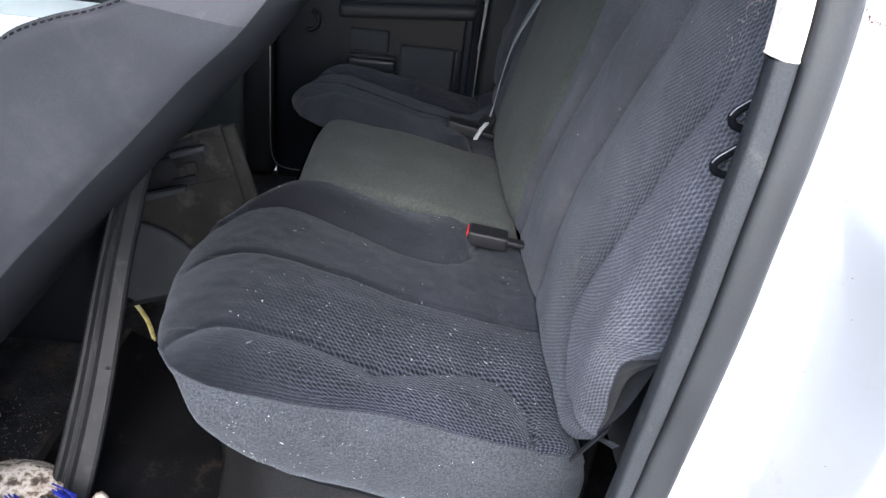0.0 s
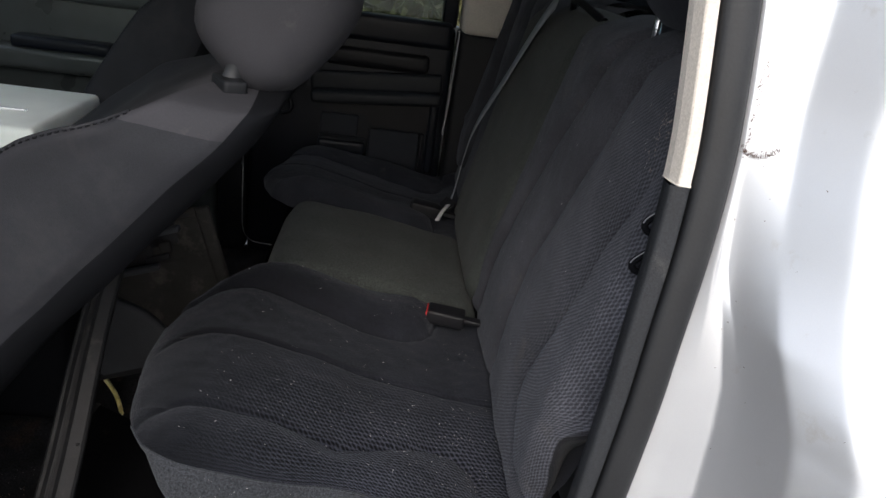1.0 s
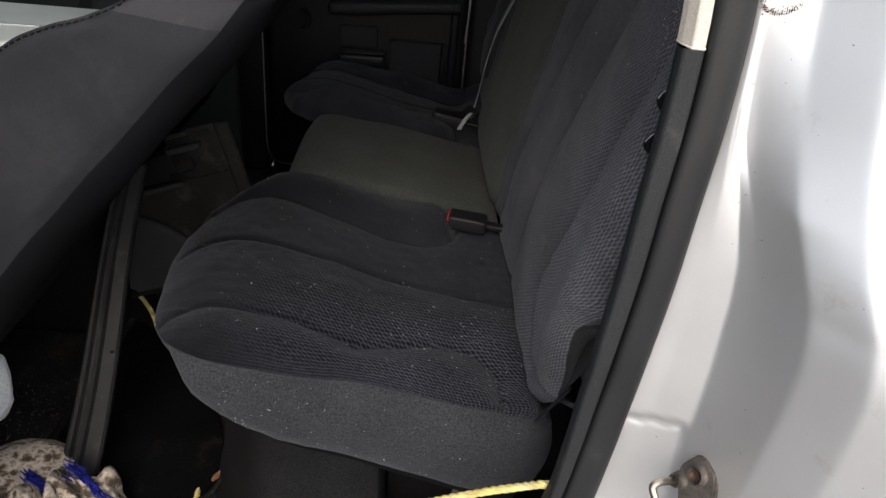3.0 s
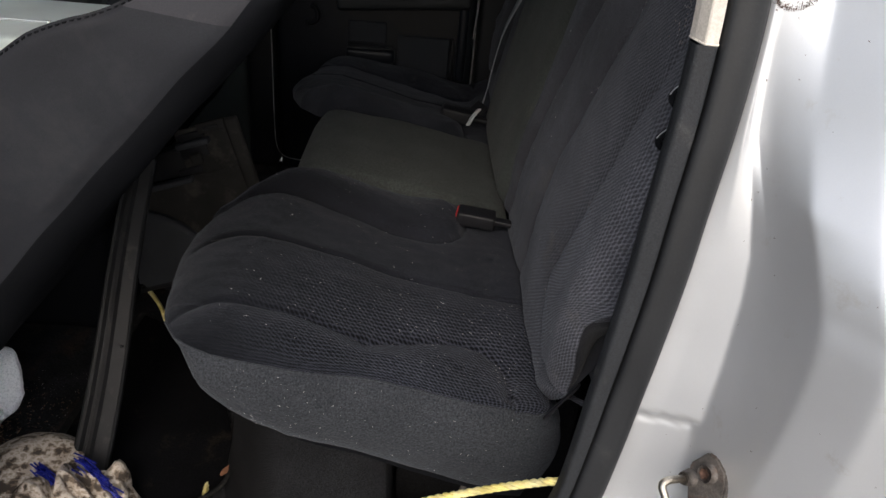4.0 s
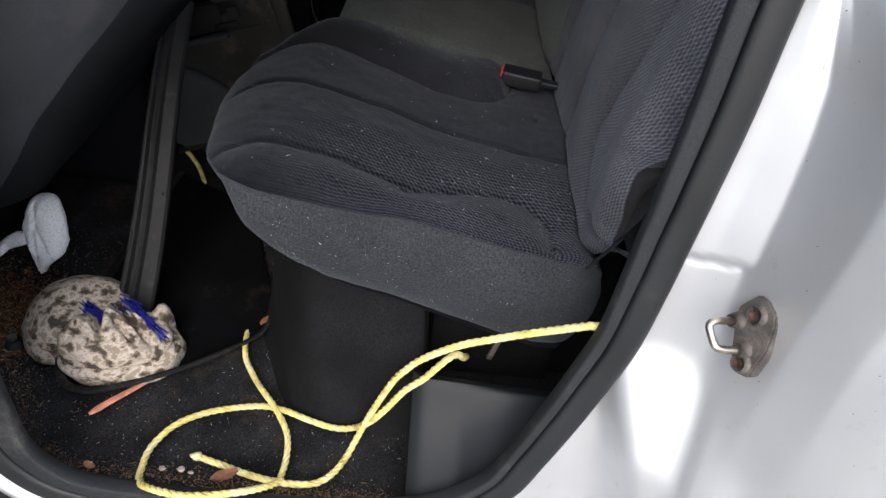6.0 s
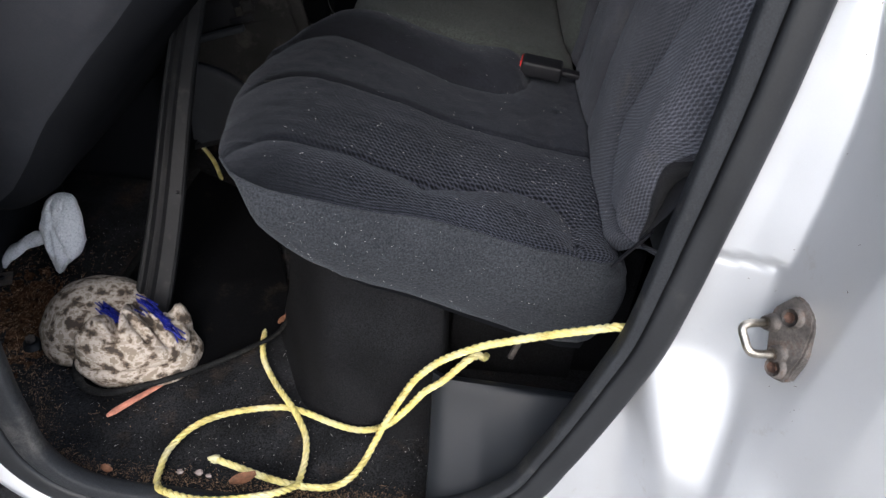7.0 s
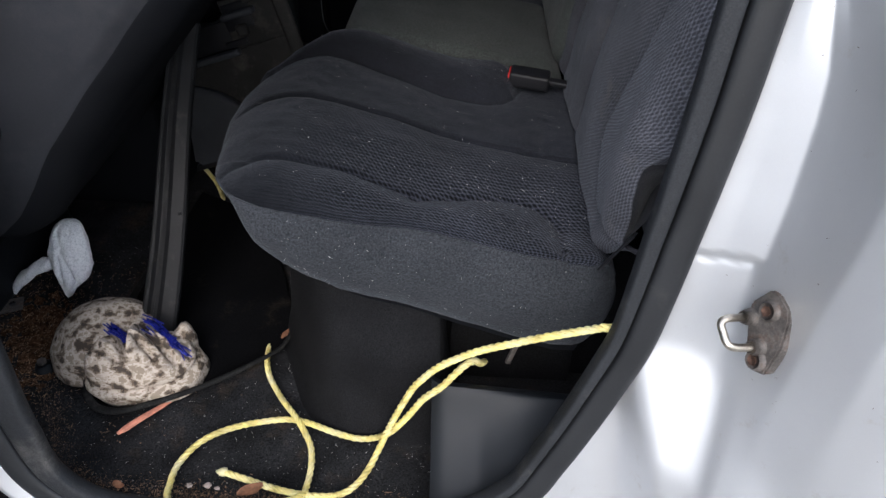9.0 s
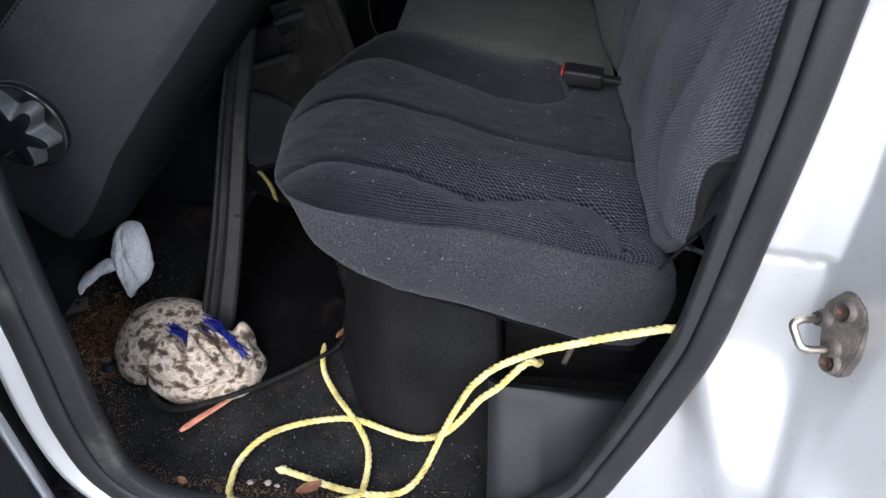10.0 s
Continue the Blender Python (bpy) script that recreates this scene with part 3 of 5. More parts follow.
for _y, _z in ((0.0194, 0.006), (-0.0045, -0.0118)):
    part("collar", turned(tube([Vector((0.001, _y, _z)), Vector((-0.007, _y, _z)), Vector((-0.012, _y, _z))], lambda k: 0.0095 - 0.003 * k, 12), _frame), STEEL, _st)
for _y, _z in ((0.006, 0.0245), (-0.010, -0.024)):
    _b = part("bolt", turned(tube([Vector((0.001, _y, _z)), Vector((-0.004, _y, _z)), Vector((-0.0065, _y, _z))], lambda k: 0.0115 - 0.003 * k, 14), _frame), STEEL, _st)
    part("socket", turned(tube([Vector((-0.006, _y, _z)), Vector((-0.0075, _y, _z))], 0.0055, 6), _frame), RUST, _b, "rusty star socket")

# ---- open rear door, hinged at the front of the opening ----
_dr = thing("door_1", (-0.53, 0.36, -0.05), "open rear door with a dark grey inner panel, swung wide", "car door", kind="structure")
_dm = pose(-0.522, 0.395, 0.0, 0, 0, -92)
part("inner_panel", turned(rbox(-0.01, 0.78, -0.02, 0.03, 0.0, 0.72, 0.02, 4), _dm @ pose(0, 0, 0)), DARKPLASTIC, _dr)
part("outer_skin", turned(rbox(-0.02, 0.80, -0.085, -0.022, -0.12, 0.74, 0.02, 4), _dm), PAINT, _dr)
part("door_edge", turned(rbox(-0.03, -0.012, -0.07, 0.02, -0.1, 0.70, 0.006), _dm), PAINT, _dr)
part("window_frame", turned(merge(rbox(0.0, 0.05, -0.06, -0.03, 0.74, 1.22, 0.01), rbox(0.72, 0.77, -0.06, -0.03, 0.74, 1.22, 0.01), rbox(0.05, 0.72, -0.06, -0.03, 1.17, 1.22, 0.01)), _dm), DARKPLASTIC, _dr)

# ---- cab shell ----
structure("ceiling", rbox(-1.35, 0.62, 0.50, 2.12, 1.255, 1.32, 0.02, 3), HEADLINER, "pale grey cloth headliner under the roof", "ceiling")
structure("wall_rear", merge(rbox(0.585, 0.66, 0.50, 2.16, -0.1, 0.93, 0.01), rbox(0.585, 0.66, 0.50, 0.80, 0.93, 1.27, 0.01), rbox(0.585, 0.66, 1.86, 2.16, 0.93, 1.27, 0.01), rbox(0.585, 0.66, 0.80, 1.86, 1.21, 1.27, 0.01)), DARKPLASTIC, "dark rear cab wall with a window opening", "wall")
_w = thing("window_1", (0.62, 1.33, 0.93), "tinted rear cab window", "window", kind="structure")
part("pane", rbox(0.618, 0.624, 0.79, 1.87, 0.92, 1.22, 0.0), GLASS, _w, smooth=False).visible_shadow = False
structure("wall_front", merge(rbox(-1.62, -1.5, 0.46, 2.2, -0.1, 0.72, 0.03, 3), rbox(-1.56, -1.25, 0.46, 2.2, 0.55, 0.74, 0.04, 3)), DARKPLASTIC, "dark dashboard and firewall at the front of the cab", "dashboard")
_w = thing("window_2", (-1.45, 1.3, 0.74), "clear sloping windscreen", "windscreen", kind="structure")
part("pane", grid(2, 2, lambda i, j: (-1.62 + 0.4 * i, 0.5 + 1.65 * j, 0.74 + 0.53 * i)), GLASS, _w, smooth=False).visible_shadow = False
# front near door, shut
_d = thing("door_2", (-1.0, 0.42, -0.05), "shut front door of the pickup, dark inside", "car door", kind="structure")
part("outer_skin", rbox(-1.5, -0.56, 0.335, 0.375, -0.12, 0.76, 0.015, 3), PAINT, _d)
part("inner_panel", rbox(-1.5, -0.56, 0.38, 0.45, -0.02, 0.76, 0.02, 3), DARKPLASTIC, _d)
part("pane", rbox(-1.45, -0.60, 0.40, 0.405, 0.76, 1.2, 0), GLASS, _d, smooth=False).visible_shadow = False
structure("pillar_1", merge(rbox(-0.60, -0.53, 0.44, 0.50, -0.05, 1.26, 0.02, 3)), DARKPLASTIC, "dark plastic door pillar beside the front seat", "pillar")

# ---- far side: doors, pillars, windows ----
FY = 2.16


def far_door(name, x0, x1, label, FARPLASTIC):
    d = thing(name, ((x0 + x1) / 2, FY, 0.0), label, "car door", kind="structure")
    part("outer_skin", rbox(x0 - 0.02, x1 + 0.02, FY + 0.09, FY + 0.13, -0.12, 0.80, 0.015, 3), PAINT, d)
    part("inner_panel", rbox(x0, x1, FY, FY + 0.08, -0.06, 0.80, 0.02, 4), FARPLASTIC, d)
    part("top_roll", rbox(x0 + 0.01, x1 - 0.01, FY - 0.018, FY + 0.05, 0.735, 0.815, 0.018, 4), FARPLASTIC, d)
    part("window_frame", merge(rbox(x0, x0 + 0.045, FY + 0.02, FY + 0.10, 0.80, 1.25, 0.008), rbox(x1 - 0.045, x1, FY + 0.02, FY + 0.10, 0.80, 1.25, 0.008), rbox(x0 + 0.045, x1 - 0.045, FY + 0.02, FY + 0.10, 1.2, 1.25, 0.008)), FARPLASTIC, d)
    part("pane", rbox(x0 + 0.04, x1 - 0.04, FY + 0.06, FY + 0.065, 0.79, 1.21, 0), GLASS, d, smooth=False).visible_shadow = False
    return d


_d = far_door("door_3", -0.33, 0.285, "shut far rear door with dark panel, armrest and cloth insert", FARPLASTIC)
_tilt = Matrix.Translation((0.066, FY, 0.570)) @ pose(0, 0, 0, 0, -4.6, 0)
part("armrest", turned(merge(rbox(-0.205, 0.200, -0.062, 0.004, -0.018, 0.022, 0.019, 6), rbox(-0.205, 0.200, -0.030, 0.004, 0.016, 0.075, 0.012, 3)), _tilt), KICK, _d, "blue-grey moulded armrest")
# a flat black plate stands in for the shade of the recess
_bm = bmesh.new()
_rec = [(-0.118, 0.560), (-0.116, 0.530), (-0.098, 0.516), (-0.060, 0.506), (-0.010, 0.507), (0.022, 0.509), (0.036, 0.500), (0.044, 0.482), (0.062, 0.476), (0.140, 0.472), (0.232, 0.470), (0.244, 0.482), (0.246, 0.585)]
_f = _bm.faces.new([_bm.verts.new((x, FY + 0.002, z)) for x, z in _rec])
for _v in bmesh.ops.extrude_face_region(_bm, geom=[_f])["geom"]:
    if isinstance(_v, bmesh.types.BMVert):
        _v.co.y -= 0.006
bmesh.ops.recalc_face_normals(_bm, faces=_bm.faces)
part("pull_recess_plate", _bm, BUCKLE, _d, "black plate in place of the shaded hollow under the armrest", smooth=False)
part("pull_cup", rbox(-0.105, 0.215, FY - 0.020, FY + 0.004, 0.655, 0.712, 0.022, 6), BUCKLE, _d, "black rounded block in place of the pull cup's hollow")
part("insert", rbox(-0.108, 0.012, FY - 0.014, FY + 0.004, 0.436, 0.503, 0.008, 3), DOORCLOTH, _d)
part("insert", rbox(0.047, 0.210, FY - 0.014, FY + 0.004, 0.330, 0.468, 0.008, 3), DOORCLOTH, _d)
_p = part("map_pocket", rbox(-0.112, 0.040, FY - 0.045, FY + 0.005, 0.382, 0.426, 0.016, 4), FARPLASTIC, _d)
part("pocket_lip", rbox(-0.108, 0.036, FY - 0.040, FY - 0.012, 0.424, 0.432, 0.004), PLASTIC, _p)
part("window_crank", tube(smooth_path([(-0.232, FY - 0.006, 0.484), (-0.222, FY - 0.022, 0.486), (-0.203, FY - 0.028, 0.497), (-0.197, FY - 0.028, 0.515), (-0.204, FY - 0.026, 0.532), (-0.214, FY - 0.012, 0.538), (-0.219, FY - 0.002, 0.532)], 6), 0.0065, 10), BUCKLE, _d, "black looped pull handle")
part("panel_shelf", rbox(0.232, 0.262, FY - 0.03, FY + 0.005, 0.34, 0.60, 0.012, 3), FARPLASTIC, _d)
part("panel_rib", rbox(0.212, 0.224, FY - 0.02, FY + 0.004, 0.34, 0.468, 0.005, 2), BUCKLE, _d)
_d = far_door("door_4", -1.48, -0.43, "shut far front door with a long armrest", DOORGLOSS)
part("armrest", rbox(-1.4, -0.60, FY - 0.07, FY + 0.01, 0.535, 0.60, 0.02, 4), DOORGLOSS, _d)
part("pull_cup", rbox(-1.0, -0.72, FY - 0.075, FY - 0.01, 0.60, 0.635, 0.012, 3), FARPLASTIC, _d)
structure("pillar_2", rbox(-0.425, -0.335, FY - 0.02, FY + 0.1, 0.0, 1.26, 0.02, 3), DARKPLASTIC, "dark far door pillar", "pillar")
structure("pillar_3", merge(rbox(0.295, 0.60, FY - 0.02, FY + 0.12, -0.05, 0.80, 0.02, 3)), DARKPLASTIC, "dark lower corner panel beside the rear seat", "pillar")
structure("pillar_4", rbox(0.297, 0.60, FY - 0.03, FY + 0.11, 0.79, 1.26, 0.025, 3), BEIGE, "beige upper corner pillar trim on the far side", "pillar")
# thin edge of the far door's seal, its bright highlight put into a pale colour
structure("trim_far", tube(smooth_path([(-0.340, FY - 0.03, 0.60), (-0.340, FY - 0.03, 0.38), (-0.3405, FY - 0.03, 0.22), (-0.340, FY - 0.03, 0.12), (-0.335, FY - 0.03, 0.078), (-0.322, FY - 0.03, 0.053), (-0.300, FY - 0.03, 0.040), (-0.255, FY - 0.03, 0.035), (-0.15, FY - 0.03, 0.034), (0.3, FY - 0.03, 0.032)], 8), 0.0016, 6), BEAD, "thin pale bead for the highlight along the far door opening", "trim")
structure("trim_far_rear", tube(smooth_path([(0.292, FY - 0.032, 0.80), (0.288, FY - 0.032, 0.62), (0.280, FY - 0.032, 0.48)], 8), 0.003, 6), BEAD, "thin bright bead at the rear of the far door", "trim")

# ---- hedge beyond the far window ----
_rng = np.random.default_rng(5)
_bm = bmesh.new()
for _k in range(9000):
    _c = Vector((_rng.uniform(-5, 4), 5.2 + _rng.normal(0, 0.5), -0.7 + 2.6 * _rng.random() ** 0.8))
    _a = Vector(_rng.normal(0, 1, 3)).normalized() * _rng.uniform(0.05, 0.13)
    _b = Vector(_rng.normal(0, 1, 3)).normalized() * _rng.uniform(0.02, 0.06)
    _q = [_bm.verts.new(_c + s) for s in (-_a, _b, _a, -_b)]
    _bm.faces.new(_q)
tagged(part("hedge", _bm, HEDGE, None, "", smooth=False), "dry brown and green hedge outside the far window", "hedge", kind="stuff")
# sheet added behind the leaves to keep sky light out of the hedge's gaps
_bk = grid(60, 24, lambda i, j: (-9 + 17 * i / 59, 6.1 + 0.5 * noise.noise(Vector((i * 0.4, j * 0.5, 0))), -0.72 + 3.6 * j / 23))
structure("backdrop", _bk, HEDGE, "dark backing sheet added behind the hedge", "thicket")

# ---- rear outboard seats ----
AXIS = 1.368  # half way between the two outboard seats
_cx, _cz = [-0.25, -0.2, -0.1, 0.0, 0.1, 0.2, 0.3, 0.36], [0.430, 0.437, 0.438, 0.413, 0.385, 0.367, 0.355, 0.352]
S1 = np.array([(-0.172, 0.655), (-0.166, 0.678), (-0.156, 0.695), (-0.140, 0.711), (-0.122, 0.720), (-0.100, 0.719), (-0.062, 0.725), (-0.024, 0.726), (0.014, 0.722), (0.045, 0.714), (0.077, 0.708), (0.115, 0.720), (0.146, 0.730), (0.197, 0.746), (0.218, 0.748), (0.249, 0.738), (0.271, 0.716), (0.281, 0.690), (0.283, 0.655), (0.283, 0.625)])
S2 = np.array([(-0.205, 0.862), (-0.186, 0.884), (-0.167, 0.897), (-0.142, 0.906), (-0.12, 0.909), (-0.097, 0.908), (-0.071, 0.911), (-0.036, 0.910), (-0.009, 0.909), (0.036, 0.910), (0.081, 0.906), (0.126, 0.900), (0.171, 0.897), (0.216, 0.897), (0.26, 0.892), (0.287, 0.890), (0.345, 0.887)])
S3 = np.array([(-0.190, 1.010), (-0.176, 1.040), (-0.160, 1.058), (-0.137, 1.067), (-0.107, 1.070), (-0.078, 1.071), (-0.027, 1.063), (0.023, 1.052), (0.073, 1.043), (0.103, 1.038), (0.142, 1.033), (0.172, 1.036), (0.202, 1.055), (0.223, 1.080), (0.234, 1.115), (0.238, 1.20)])
S4 = np.array([(0.270, 0.895), (0.272, 0.946), (0.278, 1.006)])
_f1 = (np.append(S1[3:-2, 0], [0.284, 0.29]), np.append(S1[3:-2, 1], [0.606, 0.50]))
_f3 = (np.append(S3[:, 0], [0.242, 0.25]), np.append(S3[:, 1], [1.30, 1.60]))
YN, YF = 0.606, 1.185


def dist(pts, x, y):
    """Distance from (x, y) to a polyline."""
    a, b = pts[:-1], pts[1:]
    d = b - a
    t = np.clip(((x - a[:, 0]) * d[:, 0] + (y - a[:, 1]) * d[:, 1]) / (d ** 2).sum(1), 0, 1)
    return float(np.sqrt(((a + d * t[:, None] - (x, y)) ** 2).sum(1)).min())


_fx = [(0.606, -0.080), (0.608, -0.102), (0.613, -0.122), (0.620, -0.138), (0.632, -0.154), (0.648, -0.165), (0.668, -0.177), (0.69, -0.187), (0.72, -0.198), (0.76, -0.209), (0.82, -0.222), (0.88, -0.230), (0.95, -0.229), (1.02, -0.213), (1.08, -0.185), (1.13, -0.135), (1.165, -0.085), (1.185, -0.03)]


def front_x(y):
    return float(np.interp(y, [a for a, _ in _fx], [b for _, b in _fx]))


def edge_z(x):
    """The height of the near upper edge, where the knit meets the plain side."""
    return float(np.interp(x, [-0.2, -0.12, -0.06, 0.0, 0.06, 0.10, 0.132, 0.168, 0.203, 0.232, 0.274, 0.302, 0.35], [0.444, 0.442, 0.433, 0.425, 0.418, 0.412, 0.405, 0.396, 0.387, 0.380, 0.375, 0.372, 0.366]))


def cushion_top(x, y):
    """The height of the near seat cushion's upper side: two flat panels between two rolled bolsters, with sewn seams."""
    z0 = float(np.interp(x, _cx, _cz))
    d1, d2, d3, d4 = (dist(s, x, y) for s in (S1, S2, S3, S4))
    e = max(0.0, y - YN)
    if y < float(np.interp(x, *_f1)):  # near bolster
        t = e / max(1e-6, e + d1)
        z = edge_z(x) + (z0 - 0.004 - edge_z(x)) * t ** 1.6 + 0.006 * math.sin(math.pi * t ** 1.2) * min(1.0, (e + d1) / 0.07)
    elif y > float(np.interp(x, *_f3)):  # far bolster
        f = max(0.0, YF - y)
        t = d3 / max(1e-6, f + d3)
        z = z0 - 0.004 + 0.034 * math.sin(math.pi * min(1.0, 0.06 + 0.94 * t) ** 0.85) * min(1.0, (f + d3) / 0.08) + 0.006 * t
    else:
        near = d1 / (d1 + d2) if y < 0.90 else d3 / (d3 + d2)
        z = z0 - 0.004 + 0.0032 * math.sin(math.pi * near) ** 0.9
        if x > 0.25:
            z += max(0.0, edge_z(x) - z0) * float(sstep((0.70 - y) / 0.09)) * float(sstep((x - 0.27) / 0.02))
    for d, depth in ((d2, 0.0074), (d3, 0.0074), (d4, 0.0030)):
        z -= (depth * math.exp(-(d / 0.0042) ** 2) + 0.18 * depth * math.exp(-(d / 0.008) ** 2)) * (0.15 + 0.85 * float(sstep((x - front_x(y) - 0.015) / 0.06)))
    z -= 0.0042 * math.exp(-(d1 / 0.0062) ** 2) * float(sstep((x - front_x(y) - 0.015) / 0.06))
    z += 0.0028 * noise.noise(Vector((x * 15, y * 15, 1.0))) + 0.0010 * noise.noise(Vector((x * 48, y * 48, 4.0)))
    z -= 0.007 * math.exp(-(((x - 0.080) / 0.020) ** 2 + ((y - 0.690) / 0.022) ** 2))
    return z


def rear_x(y):
    return float(np.interp(y, [YN, 0.610, 0.617, 0.627, 0.64, 0.67, 0.72], [0.312, 0.323, 0.332, 0.339, 0.344, 0.348, 0.350]))


def under_z(x):
    return float(np.interp(x, [-0.2, -0.17, -0.155, -0.145, -0.138, -0.127, -0.116, -0.102, -0.089, -0.06, -0.038, -0.015, 0.023, 0.061, 0.10, 0.138, 0.177, 0.205, 0.28, 0.325, 0.35], [0.43, 0.43, 0.428, 0.424, 0.414, 0.392, 0.368, 0.353, 0.342, 0.323, 0.312, 0.300, 0.287, 0.276, 0.261, 0.247, 0.235, 0.226, 0.206, 0.206, 0.218]))


NS, NV = 170, 260


def cushion_point(i, j):
    """i: front to rear; j: across the upper side."""
    s, y = i / (NS - 1), YN + (YF - YN) * j / (NV - 1)
    x0, x1 = front_x(y), rear_x(y)
    x = x0 + s ** 1.5 * (x1 - x0)
    z = cushion_top(max(x, -0.235), y)
    q = min(1.0, (x - x0) / float(np.interp(y, [YN, 0.66, 0.75], [0.05, 0.07, 0.10])))
    zc = float(np.interp(y, [YN, 0.65, 0.68, 0.72, 0.80], [0.436, 0.434, 0.426, 0.408, 0.385]))
    z = zc + (z - zc) * math.sqrt(max(0.0, 1 - (1 - q) ** 2))
    e = min(y - YN, YF - y)
    z -= 0.005 * max(0.0, 1 - e / 0.012) ** 2
    if x > 0.315:
        z -= 0.03 * ((x - 0.315) / 0.035) ** 2
    y -= 0.009 * math.exp(-((x + 0.03) / 0.085) ** 2) * max(0.0, 1 - (y - YN) / 0.07)
    return Vector((x, y, z))


_top = [[cushion_point(i, j) for j in range(NV)] for i in range(NS)]


def low_z(p):
    return min(under_z(p.x), p.z - 0.004)


JN = int(round((0.672 - YN) / (YF - YN) * (NV - 1)))
JR = int(round((0.690 - YN) / (YF - YN) * (NV - 1)))
_rim = [_top[0][j] for j in range(JN, 0, -1)] + [_top[i][0] for i in range(NS)] + [_top[NS - 1][j] for j in range(1, JR)]
_nrm = []
for _i, _p in enumerate(_rim):
    _t = _rim[min(_i + 3, len(_rim) - 1)] - _rim[max(_i - 3, 0)]
    _nrm.append(Vector((_t.y, -_t.x, 0)).normalized())


def near_side(i, k):
    """The cloth side of the cushion, from its upper edge (k=0) down to the underside, wrapping round both corners."""
    p = _rim[i]
    b = p.z - (p.z - low_z(p)) * float(sstep(i / 22))
    t = k / 21
    z = p.z + (b - p.z) * (1 - (1 - t) ** 1.15)
    h = min(1, (p.z - b) / 0.07)
    out = (0.017 * math.sin(math.pi * min(1.0, t * 1.05) ** 0.75) - 0.014 * t ** 7) * h
    out += 0.003 * math.sin(math.pi * min(1, t * 7)) * min(1, (p.z - b) / 0.03)
    w = 0.0022 * noise.noise(Vector((p.x * 14, z * 20, 7))) + 0.0012 * noise.noise(Vector((p.x * 45, z * 55, 2)))
    return p + _nrm[i] * (out + w * min(1, t * 5)) + Vector((0, 0, z - p.z))


def far_side(i, k):
    p = _top[i][NV - 1]
    b = min(0.27, p.z - 0.004)
    t = k / 5
    return Vector((p.x, p.y + 0.006 * math.sin(math.pi * t), p.z + (b - p.z) * t))


def front_roll(k, j):
    """The front face, from the nose down to the underside."""
    p = _top[0][j]
    t = k / 9
    return Vector((p.x + 0.03 * t * t, p.y, p.z + (low_z(p) - p.z) * t))


def bottom(i, j):
    p = _top[i][j * (NV - 1) // 11]
    x = p.x + 0.03 * (1 - i / (NS - 1))
    return Vector((x, p.y + (0.004 if j == 0 else 0), min(under_z(p.x), p.z - 0.004)))


# the backrest: seams as y over z
_za, _ya = [0.34, 0.40, 0.415, 0.44, 0.47, 0.50, 0.56, 0.62, 0.68, 0.73, 0.79, 0.83, 0.98], [0.60, 0.66, 0.72, 0.758, 0.782, 0.788, 0.768, 0.752, 0.736, 0.724, 0.692, 0.680, 0.640]
_zb, _yb = [0.34, 0.394, 0.438, 0.496, 0.546, 0.58, 0.653, 0.72, 0.77, 0.82, 0.87, 0.91, 0.98], [0.960, 0.971, 0.985, 0.990, 0.995, 0.992, 0.968, 0.946, 0.928, 0.910, 0.896, 0.880, 0.836]
_zc, _yc = [0.34, 0.48, 0.556, 0.643, 0.724, 0.777, 0.833, 0.872, 0.92, 0.98], [1.195, 1.198, 1.186, 1.162, 1.132, 1.106, 1.076, 1.054, 1.020, 0.980]


def back_x(z):
    return 0.32 + 0.224 * (z - 0.363)


BN, BF = 0.592, 1.262
BI, BJ = 110, 260


def back_point(i, j):
    s, v = i / (BI - 1), j / (BJ - 1)
    z = 0.335 + 0.640 * s
    y = BN + (BF - BN) * v - 0.05 * s * v - 0.020 * (1 - v) * float(sstep((z - 0.49) / 0.05))
    x = back_x(z)
    a, b, c = (float(np.interp(z, *q)) for q in ((_za, _ya), (_zb, _yb), (_zc, _yc)))
    foot = 0.35 + 0.65 * float(sstep((z - 0.37) / 0.13))
    x += 0.004 * (1 - foot)
    t = min(1.0, max(0.0, (a - y) / max(0.02, a - BN)))
    x -= 0.026 * foot * math.sin(math.pi / 2 * min(1.0, t * 2.6)) if y < a else 0.0
    x -= 0.018 * foot * float(sstep((y - c) / 0.03))
    for m, w in (((a + b) / 2, (b - a) / 2), ((b + c) / 2, (c - b) / 2)):
        x -= 0.016 * foot * max(0.0, 1 - ((y - m) / max(w, 0.02)) ** 2)
    slope = 0.75
    for q, dp in ((a, 0.0095), (b, 0.0095), (c, 0.0095)):
        d = abs(y - q) * slope
        x += dp * math.exp(-(d / 0.0040) ** 2) + 0.5 * dp * math.exp(-(d / 0.016) ** 2)
    x += 0.024 * max(0.0, 1 - (y - BN) / 0.045) ** 2 + 0.04 * max(0.0, 1 - (BF - 0.05 * s - y) / 0.03) ** 2
    top = max(0.0, (s - 0.90) / 0.10)
    x += 0.055 * top ** 2
    x += 0.03 * max(0.0, (0.06 - s) / 0.06) ** 2
    x -= 0.008 * math.exp(-((z - 0.530 - 0.25 * (y - 0.60)) / 0.016) ** 2) * float(sstep((0.665 - y) / 0.05))
    x += 0.003 * noise.noise(Vector((z * 14, y * 14, 2.0))) + 0.0012 * noise.noise(Vector((z * 45, y * 45, 5.0)))
    z -= 0.016 * top ** 2 * abs(2 * v - 1)
    z += 0.060 * (1 - s) ** 3 * float(sstep((BN + 0.09 - y) / 0.09))
    return Vector((x, y, z))


_back = [[back_point(i, j) for j in range(BJ)] for i in range(BI)]


